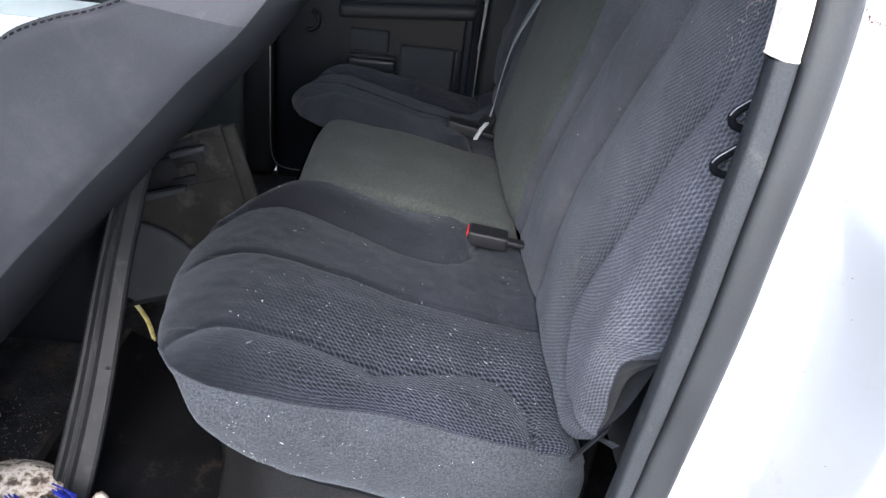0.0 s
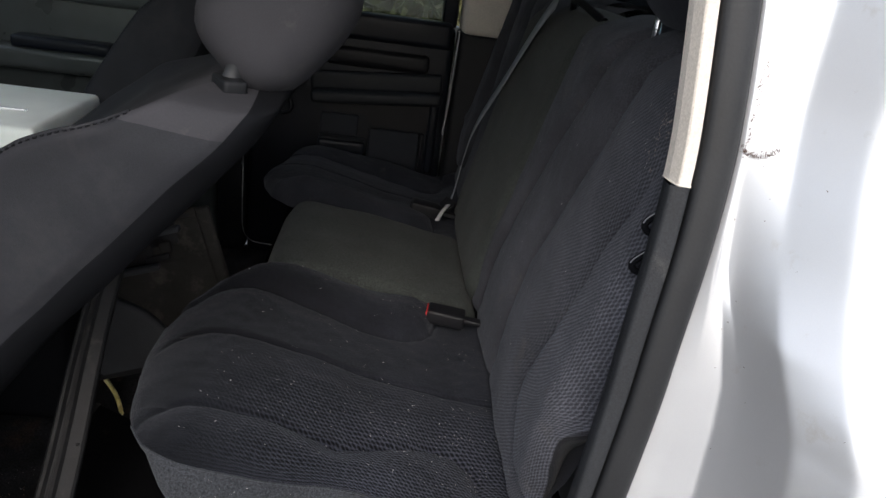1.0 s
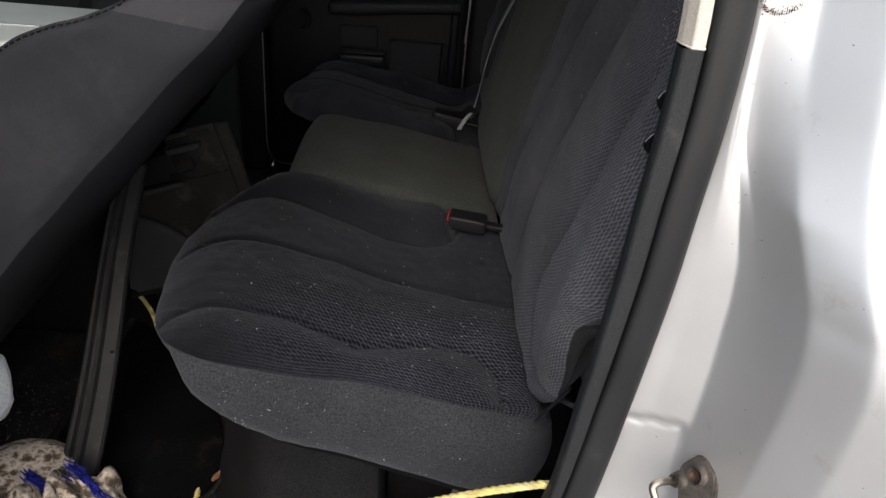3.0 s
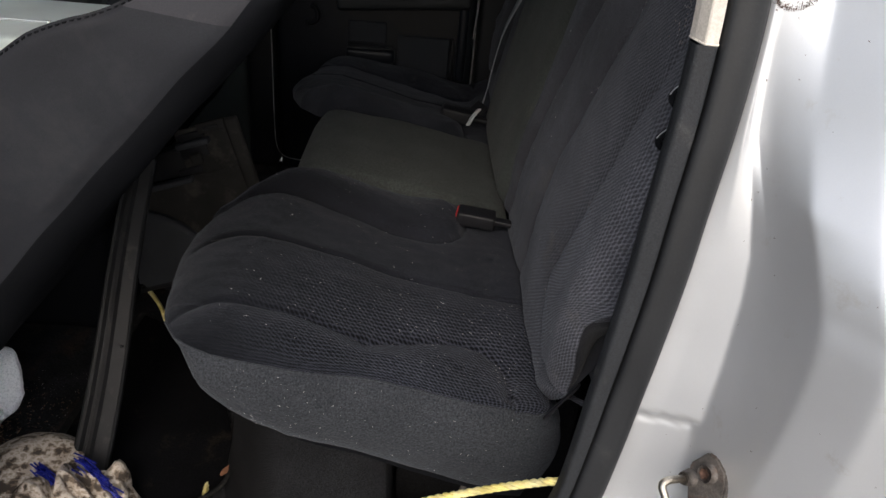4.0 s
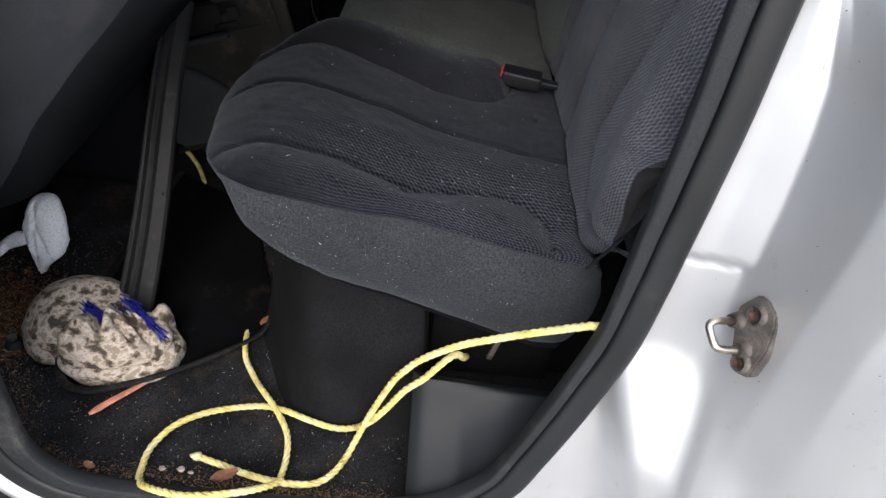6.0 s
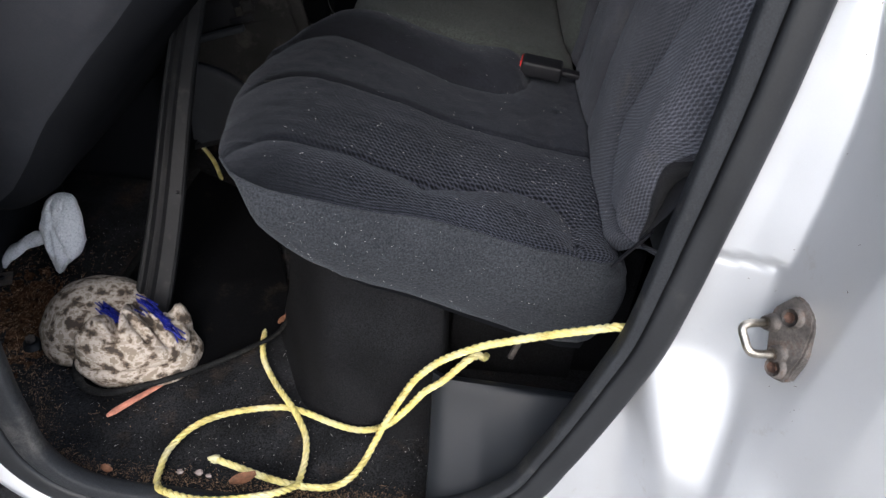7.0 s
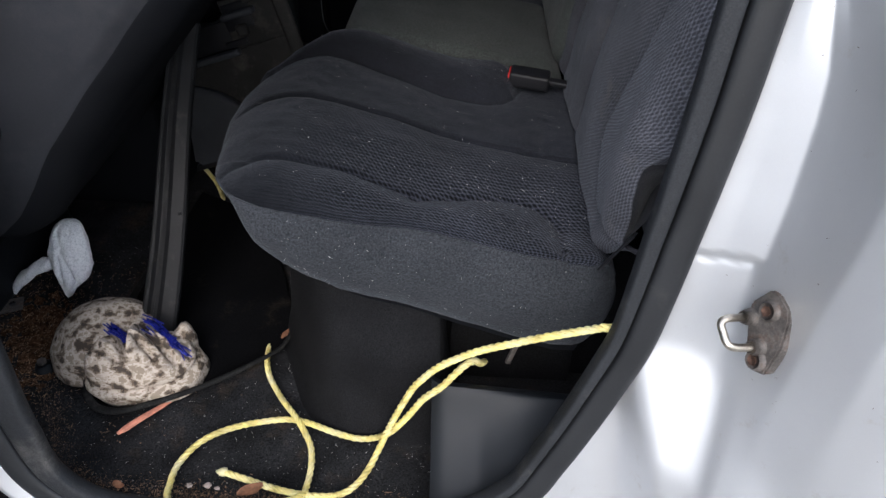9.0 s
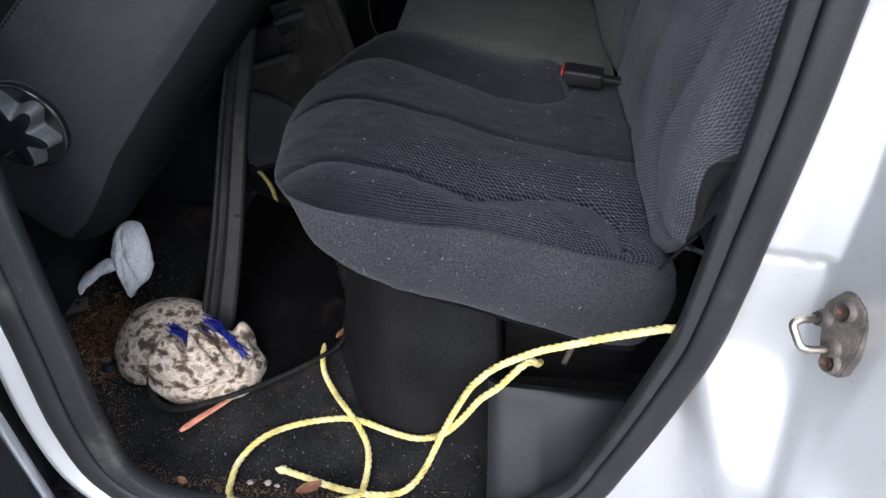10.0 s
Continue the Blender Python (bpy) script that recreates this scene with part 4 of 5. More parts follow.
def end_cloth(i, j):
    """The near end of the backrest: a fold of cloth above a pinched hollow."""
    p, t = _back[i][0], j / 23
    fold = 0.010 * math.exp(-((p.z - 0.522) / 0.012) ** 2) * math.sin(math.pi * min(1.0, t * 1.4))
    hollow = 0.042 * math.exp(-((p.z - 0.45) / 0.05) ** 2) * math.sin(math.pi * min(1.0, t * 1.2)) ** 2
    q = p + Vector((0.11 * t, 0.012 * math.sin(t * 3.14) - fold + hollow + 0.003 * noise.noise(Vector((p.z * 30, t * 4, 3))), 0))
    return Vector((q.x, q.y, max(q.z, 0.372 + 1.75 * (q.x - 0.319))))


def cloth_uv(rows):
    """Lengths along the cloth, in metres, for a sheet of points."""
    n, m = len(rows), len(rows[0])
    u, v = [0.0], [0.0]
    for i in range(1, n):
        u.append(u[-1] + sum((rows[i][j] - rows[i - 1][j]).length for j in range(5, m, 12)) / len(range(5, m, 12)))
    for j in range(1, m):
        v.append(v[-1] + sum((rows[i][j] - rows[i][j - 1]).length for i in range(5, n, 12)) / len(range(5, n, 12)))
    return u, v


_bu, _bv = cloth_uv(_back)
_bv = [1.45 * v for v in _bv]  # a narrower stitch across


def flip(bm, m):
    """The far seat: mirrored, then moved a little to the rear and its outer half lowered to fit the camera's view."""
    if m:
        for v in bm.verts:
            v.co.y = 2 * AXIS - v.co.y
            v.co.x += 0.014
            if v.co.z < 0.50:
                v.co.z -= 0.040 * float(sstep((v.co.y - 1.72) / 0.36)) * float(sstep((0.36 - v.co.x) / 0.1))
        bmesh.ops.reverse_faces(bm, faces=bm.faces)
    return bm


def seam_line(pts, lift):
    return [Vector((x, y, cushion_top(x, y) + lift)) for x, y in pts]


def outboard_seat(mirror, label):
    s = thing("outboard_seat", (0.1, 2 * AXIS - 0.9 if mirror else 0.9, 0.24), label, "car seat", "rear bench seats")
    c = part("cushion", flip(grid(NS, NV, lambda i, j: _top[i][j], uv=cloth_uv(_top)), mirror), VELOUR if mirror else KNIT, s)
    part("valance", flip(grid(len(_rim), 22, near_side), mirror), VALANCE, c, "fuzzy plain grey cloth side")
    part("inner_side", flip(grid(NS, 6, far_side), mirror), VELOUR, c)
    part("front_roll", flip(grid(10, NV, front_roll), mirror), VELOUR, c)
    part("underside", flip(grid(NS, 12, bottom), mirror), DARKPLASTIC, c)
    part("edge_piping", flip(tube([_rim[i] + _nrm[i] * 0.0005 for i in range(1, len(_rim) - 1)], 0.0014, 6), mirror), VALANCE, c)
    for q in (S2,):
        path = spaced([Vector((*a, 0)) for a in q], 0.006)
        path = [p for p in path if p.x > front_x(p.y) + 0.05 and YN + 0.012 < p.y < YF - 0.012]
        part("seam", flip(tube(seam_line([(p.x, p.y) for p in path], 0.0010), 0.0013, 6), mirror), THREAD, c)
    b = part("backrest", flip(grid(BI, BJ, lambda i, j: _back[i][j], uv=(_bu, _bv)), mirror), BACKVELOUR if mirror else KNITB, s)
    part("back_shell", flip(grid(BI, 24, end_cloth, pick_ij=lambda i, j: 1 if _back[i][0].z > 0.528 else 0, uv=(_bu, [-0.16 * j / 23 for j in range(24)])), mirror), [BACKSIDE, BACKVELOUR if mirror else KNITB], b, "plain black side cloth with the hollow's shade in its colour")
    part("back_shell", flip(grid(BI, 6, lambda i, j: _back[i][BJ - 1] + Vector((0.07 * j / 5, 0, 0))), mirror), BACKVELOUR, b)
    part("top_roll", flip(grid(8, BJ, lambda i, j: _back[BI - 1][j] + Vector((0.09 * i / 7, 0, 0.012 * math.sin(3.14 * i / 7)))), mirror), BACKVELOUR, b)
    for q in ((_za, _ya), (_zb, _yb), (_zc, _yc)):
        pts = []
        for k in range(60):
            z = 0.42 + 0.53 * k / 59
            y = float(np.interp(z, *q))
            i = min(BI - 1, int(round((z - 0.335) / 0.640 * (BI - 1))))
            row = _back[i]
            j = min(range(BJ), key=lambda n: abs(row[n].y - y))
            pts.append(Vector((row[j].x - 0.0010, y, row[j].z)))
        part("seam", flip(tube(smooth_path(pts[::3], 4), 0.0019, 6), mirror), THREAD, b)
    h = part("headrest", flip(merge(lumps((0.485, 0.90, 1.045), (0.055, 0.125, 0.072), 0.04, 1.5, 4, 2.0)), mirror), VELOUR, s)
    for y in (0.83, 0.97):
        part("post", flip(tube([Vector((0.478, y, 0.93)), Vector((0.478, y, 1.03))], 0.007, 10), mirror), CHROME, h)
    return s


_near = outboard_seat(False, "charcoal cloth outboard rear seat with honeycomb knit and lint specks")
outboard_seat(True, "charcoal cloth outboard rear seat in shade by the far door")
# the hinge bar at the near foot of the backrest
part("hinge_strap", ribbon(smooth_path([(0.321, 0.595, 0.371), (0.337, 0.592, 0.400), (0.354, 0.590, 0.430)], 5), (0.5, 0.9, 0.1), 0.009, 0.003), BUCKLE, _near, "black plastic strap")
for _p in ([(0.412, 0.600, 0.829), (0.402, 0.600, 0.818), (0.388, 0.600, 0.806), (0.384, 0.600, 0.799), (0.388, 0.600, 0.792), (0.397, 0.601, 0.789)], [(0.412, 0.600, 0.785), (0.402, 0.600, 0.774), (0.386, 0.600, 0.760), (0.381, 0.600, 0.753), (0.385, 0.600, 0.746), (0.395, 0.601, 0.743)]):
    _h = thing("latch_hook", _p[2], "black wire hook beside the seat back", "hook", "seat back hooks")
    part("wire", tube(smooth_path(_p, 6), 0.0048, 8, flat=0.8), SEATBACK, _h)
    # the wire's highlight is a thin pale tube laid along it
    part("edge_highlight", tube(smooth_path([Vector(q) + Vector((-0.004, -0.0045, 0.003)) for q in _p[:4]], 6), 0.0007, 6), BELT, _h, "pale strip for the highlight on the wire")

# ---- middle seat ----
_m = thing("middle_seat", (0.1, 1.39, 0.26), "plain olive-grey cloth middle rear seat", "car seat", "rear bench seats")


def mid_cushion(i, j):
    u, v = i / 39, j / 39
    x, y = -0.11 + 0.435 * u, 1.178 + 0.385 * v
    eu, ev = min(u, 1 - u) * 0.435, min(v, 1 - v) * 0.385
    z = float(np.interp(x, [-0.12, -0.05, 0.1, 0.3], [0.428, 0.432, 0.410, 0.372]))
    z -= 0.03 * max(0.0, 1 - eu / 0.035) ** 2 + 0.022 * max(0.0, 1 - ev / 0.03) ** 2
    z += 0.003 * noise.noise(Vector((x * 12, y * 12, 8)))
    return Vector((x + 0.01 * (1 - u) * (2 * v - 1) ** 4, y, z))


_mc = [[mid_cushion(i, j) for j in range(40)] for i in range(40)]
_c = part("cushion", grid(40, 40, lambda i, j: _mc[i][j]), OLIVE, _m)
part("side", grid(40, 6, lambda i, j: _mc[i][0] + Vector((0, 0.004 * math.sin(j), -0.03 * j))), OLIVE, _c)
part("side", grid(40, 6, lambda i, j: _mc[i][39] + Vector((0, 0, -0.03 * j))), OLIVE, _c)
part("front", grid(8, 40, lambda i, j: _mc[0][j] + Vector((-0.012 * math.sin(i / 7 * 3.14) + 0.02 * (i / 7) ** 2, 0, -0.025 * i))), OLIVE, _c)


def mid_back(i, j):
    s, v = i / 49, j / 39
    z = 0.345 + 0.60 * s
    y = 1.225 + 0.50 * v - 0.05 * s * (1 - v) - 0.0 * s
    x = back_x(z) - 0.022
    ev = min(v, 1 - v) * 0.5
    x += 0.045 * max(0.0, 1 - ev / 0.045) ** 2
    x += 0.045 * max(0.0, (s - 0.9) / 0.1) ** 2 + 0.03 * max(0.0, (0.08 - s) / 0.08) ** 2
    x -= 0.012 * math.sin(math.pi * v) * math.sin(math.pi * min(1, s * 1.3))
    x += 0.003 * noise.noise(Vector((z * 10, y * 10, 5)))
    return Vector((x, y, z))


_mb = [[mid_back(i, j) for j in range(40)] for i in range(50)]
_b = part("backrest", grid(50, 40, lambda i, j: _mb[i][j]), OLIVE, _m)
for _j in (0, 39):
    part("back_side", grid(50, 4, lambda i, j: _mb[i][_j] + Vector((0.025 * j, 0, 0))), OLIVE, _b)
part("top_roll", grid(6, 40, lambda i, j: _mb[49][j] + Vector((0.02 * i, 0, 0.008 * math.sin(3.14 * i / 5)))), OLIVE, _b)
part("headrest", lumps((0.495, 1.47, 1.01), (0.045, 0.10, 0.035), 0.05, 1.5, 4, 4.0), OLIVE, _m)
part("belt_guide", tube(smooth_path([(0.475, 1.50, 0.945), (0.465, 1.46, 0.965), (0.463, 1.38, 0.965), (0.468, 1.30, 0.955), (0.48, 1.26, 0.945)], 6), 0.008, 8), BUCKLE, _m, "black plastic belt guide")

# ---- belts and buckles ----
_blt = thing("seat_belt", (0.30, 1.66, 0.40), "grey shoulder belt hanging down the middle seat back", "seat belt")
_bp = smooth_path([(0.425, 1.43, 0.965), (0.408, 1.51, 0.90), (0.374, 1.655, 0.746), (0.338, 1.76, 0.61), (0.318, 1.76, 0.52), (0.300, 1.70, 0.45), (0.288, 1.66, 0.425)], 8)
_ac = [Vector((0.25, 0.5, 0.75)).lerp(Vector((0.15, 0.95, 0.25)), k / len(_bp)) for k in range(len(_bp))]
part("webbing", ribbon(_bp, _ac, 0.046, 0.002), BELT, _blt)
part("tongue_grip", turned(rbox(-0.016, 0.016, -0.018, 0.018, -0.006, 0.006, 0.004), pose(0.280, 1.635, 0.425, 20, -40, 30)), BUCKLE, _blt)
part("tongue", ribbon([Vector((0.280, 1.622, 0.428)), Vector((0.262, 1.575, 0.424)), Vector((0.250, 1.545, 0.412))], (0.9, -0.3, 0.2), 0.010, 0.003), TONGUE, _blt, "steel tongue with its bright reflection put in as pale colour")


def buckle(at, turn, red, label, size=1.0):
    t = thing("seat_buckle", at, label, "seat buckle", "seat buckles")
    m = Matrix.Translation(at) @ pose(0, 0, 0, turn[0], turn[1], turn[2]) @ Matrix.Scale(size, 4)
    b = part("body", turned(rbox(-0.008, 0.084, -0.026, 0.026, -0.017, 0.017, 0.007, 3), m), BUCKLE, t)
    part("release", turned(rbox(-0.0105, -0.0065, -0.019, 0.019, -0.010, 0.014, 0.002), m), RED if red else BUCKLE, b, "red release button" if red else "")
    part("stalk", turned(rbox(0.080, 0.15, -0.012, 0.012, -0.006, 0.006, 0.003), m), BUCKLE, t)
    return t


buckle((0.224, 1.120, 0.386), (0, 4, -8), True, "black seat buckle with a red button lying on the cushion", 0.80)
buckle((0.195, 1.655, 0.405), (0, 8, -6), False, "black seat buckle lying by the middle seat", 0.9)

# ---- seat base ----
_sb = thing("seat_base", (0.1, 1.3, 0.0), "charcoal carpeted box under the rear bench", "seat base", kind="structure")
_foot = smooth_path([(0.142, 0.72, 0), (0.142, 0.640, 0), (0.124, 0.608, 0), (0.06, 0.592, 0), (-0.008, 0.596, 0), (-0.062, 0.622, 0), (-0.108, 0.684, 0), (-0.140, 0.756, 0), (-0.162, 0.84, 0), (-0.172, 1.0, 0), (-0.174, 1.5, 0), (-0.174, 2.08, 0)], 8)
_out = [Vector((t[0].y, -t[0].x, 0)) * -1 for t in frames(_foot)]


def base_wall(i, k):
    """Carpet drawn round the box, flaring where it meets the floor."""
    t = k / 15
    z = -0.008 + 0.30 * t ** 1.5
    off = 0.016 * (1 - t) ** 4 - 0.022 * t - 0.003 * noise.noise(Vector((_foot[i].x * 9, _foot[i].y * 9, z * 9)))
    return Vector((_foot[i].x, _foot[i].y, z)) + _out[i] * off


part("box", grid(len(_foot), 16, base_wall), BASECARPET, _sb)
part("box_rear", rbox(0.10, 0.42, 0.76, 2.08, -0.02, 0.27, 0.015, 3), BASECARPET, _sb)
part("bracket", turned(rbox(-0.004, 0.004, -0.003, 0.003, -0.028, 0.028, 0.001), pose(0.232, 0.648, 0.160, 0, 14, 0)), STEEL, _sb, "pale bent metal clip")
part("slot_plate", rbox(0.135, 0.34, 0.735, 0.741, 0.0, 0.23, 0.002), BASECARPET, _sb)
# plastic kick panel between the seat base and the sill


def kick(i, j):
    """From the sill trim inward and up to a level top edge."""
    u, v = i / 39, j / 23
    x = 0.113 + 0.235 * u
    low = float(np.interp(x, [0.10, 0.185, 0.246, 0.276, 0.303, 0.327, 0.36], [0.020, 0.056, 0.108, 0.140, 0.150, 0.154, 0.156]))
    y = 0.452 + 0.010 * max(0.0, 1 - u / 0.10) ** 2 + 0.016 * u + (0.126 - 0.03 * u) * v ** 0.9 + 0.012 * math.sin(math.pi * v)
    z = low + (0.160 - low) * v ** 1.1 - 0.006 * max(0.0, (v - 0.85) / 0.15) ** 2
    return (x + 0.006 * (1 - v) * (1 - u), y, z)


_kp = thing("kick_panel", (0.22, 0.52, 0.0), "smooth dark grey plastic kick panel at the foot of the rear pillar", "kick panel", kind="structure")
part("panel", grid(40, 24, kick), KICK, _kp)
part("panel_top", grid(40, 6, lambda i, j: Vector(kick(i, 23)) + Vector((0, 0.008 * j, -0.0022 * j * j))), KICK, _kp)
part("panel_end", grid(24, 5, lambda i, j: Vector(kick(0, i)) + Vector((0.0, 0.0, -0.04 * j))), KICK, _kp)

# ---- front seats ----


def front_seat(name_label, m, knob):
    """A front seat's reclined back in its own frame: local x along the back from hinge to top, z out of its rear face, y across."""
    s = thing("front_seat", m.translation, name_label, "car seat", "front seats")
    L, W = 0.715, 0.25

    def sect(u):
        """Thickness above (front face) and below (rear face) at u."""
        top = float(np.interp(u, [0, 0.38, 0.60, 0.74, 0.86, 0.94, 1.0], [0.114, 0.113, 0.107, 0.098, 0.080, 0.062, 0.046]))
        bot = float(np.interp(u, [0, 0.06, 0.13, 0.22, 0.32, 0.5, 0.8, 0.94, 1.0], [-0.112, -0.130, -0.136, -0.124, -0.106, -0.088, -0.066, -0.050, -0.038]))
        return top, bot

    outline = [(-1.0, 0.85), (-0.985, 0.97), (-0.955, 1.0), (-0.86, 0.92), (-0.6, 0.78), (0.0, 0.72), (0.6, 0.78), (0.86, 0.92), (0.955, 1.0), (0.985, 0.97), (1.0, 0.85), (1.005, 0.4),
               (1.012, -0.05), (0.995, -0.42), (0.945, -0.72), (0.86, -0.92), (0.5, -1.05), (0.0, -1.06), (-0.5, -1.05), (-0.86, -0.92), (-0.945, -0.72), (-0.995, -0.42), (-1.012, -0.05), (-1.005, 0.4)]
    fine = smooth_path([(a, b, 0) for a, b in outline], 4, closed=True)

    def rear_half(u, j):
        """The rear half of the section: flat sides that reach further back low down, and wide round corners."""
        f = (j - 48) / 40
        g, side = abs(2 * f - 1), 1 if f < 0.5 else -1
        c = float(np.interp(u, [0, 0.08, 0.29, 0.44, 0.57, 0.72, 0.85, 1], [0.70, 0.62, 0.50, 0.44, 0.40, 0.32, 0.20, 0.20]))
        if g < 0.4:
            return side * 0.74 * g / 0.4, -1.055
        th = (1 - g) / 0.6 * math.pi / 2
        return side * (1.012 - 0.272 * (1 - math.cos(th))), -c - (1.055 - c) * math.sin(th)

    def ring(i, j):
        """Rings along the back; the last six close its top end."""
        u = min(1.0, i / 59)
        k = max(0, i - 59) / 6
        top, bot = sect(u)
        w = W * float(np.interp(u, [0, 0.2, 0.6, 0.90, 0.97, 1], [0.97, 1, 1, 0.99, 0.96, 0.92]))
        a, b = (fine[j].x, fine[j].y) if not 48 <= j <= 88 else rear_half(u, j)
        y, z = a * w, (top * b if b > 0 else -bot * b)
        y += 0.003 * noise.noise(Vector((u * 9, b * 3, 1))) - 0.004 * math.sin(math.pi * u) * (abs(b) < 0.5) * (1 if a < 0 else -1)
        slant = -0.95 * z * float(sstep((u - 0.70) / 0.30))
        s = math.cos(k * math.pi / 2) * (0.30, 0.80, 0.95, 1.0)[min(i, 3)]
        x = u * L + slant * s + 0.014 * math.sin(k * math.pi / 2)
        return m @ Vector((x, y * (0.05 + 0.95 * s), z * (0.05 + 0.95 * s) + 0.003 * noise.noise(Vector((u * 7, y * 12, 4)))))

    # rear face and top end take the shaded and the lit copy of the cover
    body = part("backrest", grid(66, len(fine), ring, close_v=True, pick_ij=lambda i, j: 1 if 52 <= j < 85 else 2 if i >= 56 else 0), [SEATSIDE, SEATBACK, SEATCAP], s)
    edge = [ring(k, 8) for k in range(2, 58)]
    part("piping", tube(edge, 0.0028, 6), SEATSIDE, body)
    line = spaced([ring(k, 5) for k in range(4, 58)], 0.008)
    st = [tube([a.lerp(b, 0.2), a.lerp(b, 0.75)], 0.0013, 5) for a, b in zip(line, line[1:])]
    tagged(part("stitching", merge(*st), SEATBACK, body), kind="stuff")
    # headrest on two posts
    hm = m @ pose(0.708, 0, 0.046)
    hb = bmesh.new()
    bmesh.ops.create_icosphere(hb, subdivisions=4, radius=1.0)
    for v in hb.verts:
        d = v.co.normalized()
        f = (abs(d.x) ** 3.2 + abs(d.y) ** 3.2 + abs(d.z) ** 3.2) ** (-1 / 3.2)
        q = d * f
        v.co = Vector((q.x * 0.100 + 0.094, q.y * 0.150 * (1 - 0.10 * q.x), q.z * 0.084 + 0.012 * q.x))
        v.co += d * 0.003 * noise.noise(d * 3)
    h = part("headrest", turned(hb, hm), SEATCAP, s)
    for y in (-0.142, 0.142):
        part("post", turned(tube([Vector((0.700, y, 0.004)), Vector((0.750, y * 0.93, 0.034))], 0.011, 14), m), PLASTIC, h)
        part("collar", turned(rbox(-0.014, 0.014, -0.026, 0.026, -0.009, 0.009, 0.005, 3), m @ pose(0.717, y, 0.014, 0, 44, 0) @ pose(0, 0, 0, 0, 0, 30)), DARKPLASTIC, s)
    part("cushion", rbox(m.translation.x - 0.50, m.translation.x - 0.03, m.translation.y - 0.25, m.translation.y + 0.25, 0.16, 0.33, 0.05, 4), SEATBACK, s)
    part("riser", rbox(m.translation.x - 0.46, m.translation.x - 0.10, m.translation.y - 0.21, m.translation.y + 0.21, -0.004, 0.165, 0.02, 3), DARKPLASTIC, s)
    if knob:
        km = m @ pose(*knob, 90, 0, 0)
        kb = part("recliner_knob", turned(tube([Vector((0, 0, 0)), Vector((0, 0, 0.012))], 0.058, 32), km), KNOBM, s, "round glossy black recliner knob")

        def star(tip, valley, z, j):
            a = 2 * math.pi * j / 96 + 0.35
            r = valley + (tip - valley) * abs(math.cos(3 * a)) ** 2.2
            return km @ Vector((r * math.cos(a), r * math.sin(a), z))

        flank = [(0.053, 0.037, 0.010), (0.052, 0.035, 0.013), (0.047, 0.024, 0.031), (0.045, 0.021, 0.0335)]
        part("star_flank", grid(4, 96, lambda i, j: star(*flank[i], j), close_v=True), KNOBGREY, kb, "star grip flanks with the sky's reflection put in as grey")
        crest = [(0.045, 0.021, 0.0335), (0.042, 0.019, 0.0345), (0.020, 0.012, 0.0340), (0.001, 0.001, 0.0335)]
        part("star_grip", grid(4, 96, lambda i, j: star(*crest[i], j), close_v=True), KNOBM, kb)
        part("rim", turned(tube([Vector((0.0555 * math.cos(k * math.pi / 24), 0.0555 * math.sin(k * math.pi / 24), 0.012)) for k in range(49)], 0.0035, 8), km), KNOBM, kb)
    return s


def seat_frame(hinge, top):
    """A matrix whose x runs from the hinge to the top and whose z points up and forward off the seat's front face."""
    x = (Vector(top) - Vector(hinge)).normalized()
    y = Vector((0, 1, 0))
    z = x.cross(y)
    z = -z if z.z < 0 else z
    y = z.cross(x)
    return Matrix.Translation(hinge) @ Matrix((x, y, z)).transposed().to_4x4()


front_seat("grey front seat reclined far back, with headrest and round knob", seat_frame((-0.605, 0.91, 0.365), (-0.045, 0.91, 0.872)), (0.185, -0.252, 0.030))
front_seat("dark grey far front seat, upright", seat_frame((-0.62, 1.78, 0.32), (-0.27, 1.78, 0.93)), None)
_cc = thing("centre_console", (-0.75, 1.35, 0.0), "pale green-grey folded centre seat with a storage lid", "centre console")
part("body", rbox(-1.15, -0.50, 1.19, 1.50, -0.004, 0.588, 0.03, 4), SEATBACK, _cc)
part("lid", rbox(-1.16, -0.52, 1.19, 1.50, 0.59, 0.64, 0.015, 4), GREENGREY, _cc)
part("lid_edge", rbox(-1.0, -0.58, 1.30, 1.306, 0.64, 0.644, 0.001), CHROME, _cc)

# ---- dusty panel and loose trim strip on the floor ----
_pn = thing("console_back_panel", (-0.34, 1.3, 0.03), "dusty taupe plastic panel with mounting slots standing on the floor", "plastic panel")


def panel_point(u, v, d=0.0):
    """u along the panel's foot, v up its face, d out towards the open door."""
    c, s = math.cos(radians(18)), math.sin(radians(18))
    x, z = -0.495 + u * c - v * s, 0.012 + u * s + v * c
    return Vector((x, 1.345 + 0.12 * z - d, z))


def slab(u0, u1, v0, v1, d0, d1, r=0.003):
    b = rbox(u0, u1, d0, d1, v0, v1, r)
    for v in b.verts:
        v.co = panel_point(v.co.x, v.co.z, v.co.y)
    return b


part("face", slab(-0.01, 0.330, 0.012, 0.238, -0.004, 0.004), CONSOLEBACK, _pn)
part("upper_face", slab(0.205, 0.330, 0.236, 0.342, -0.004, 0.003), CONSOLEBACK, _pn)
part("rib", slab(0.322, 0.354, 0.0, 0.345, -0.006, 0.011, 0.008), CONSOLEBACK, _pn)
part("top_tab", slab(0.262, 0.325, 0.326, 0.348, -0.002, 0.012), CONSOLEBACK, _pn)
# slots, gaps and notch are black slabs that stand in for shaded openings
part("slot", slab(0.274, 0.311, 0.331, 0.340, 0.010, 0.0135), BUCKLE, _pn, "black slab for the shaded slot in the tab")
# paler material here puts the edge's caught light into the colour
part("hook_tab", slab(0.206, 0.282, 0.304, 0.317, 0.002, 0.024, 0.004), WEDGE, _pn, "broken plastic tab, paler for the light its edge catches")
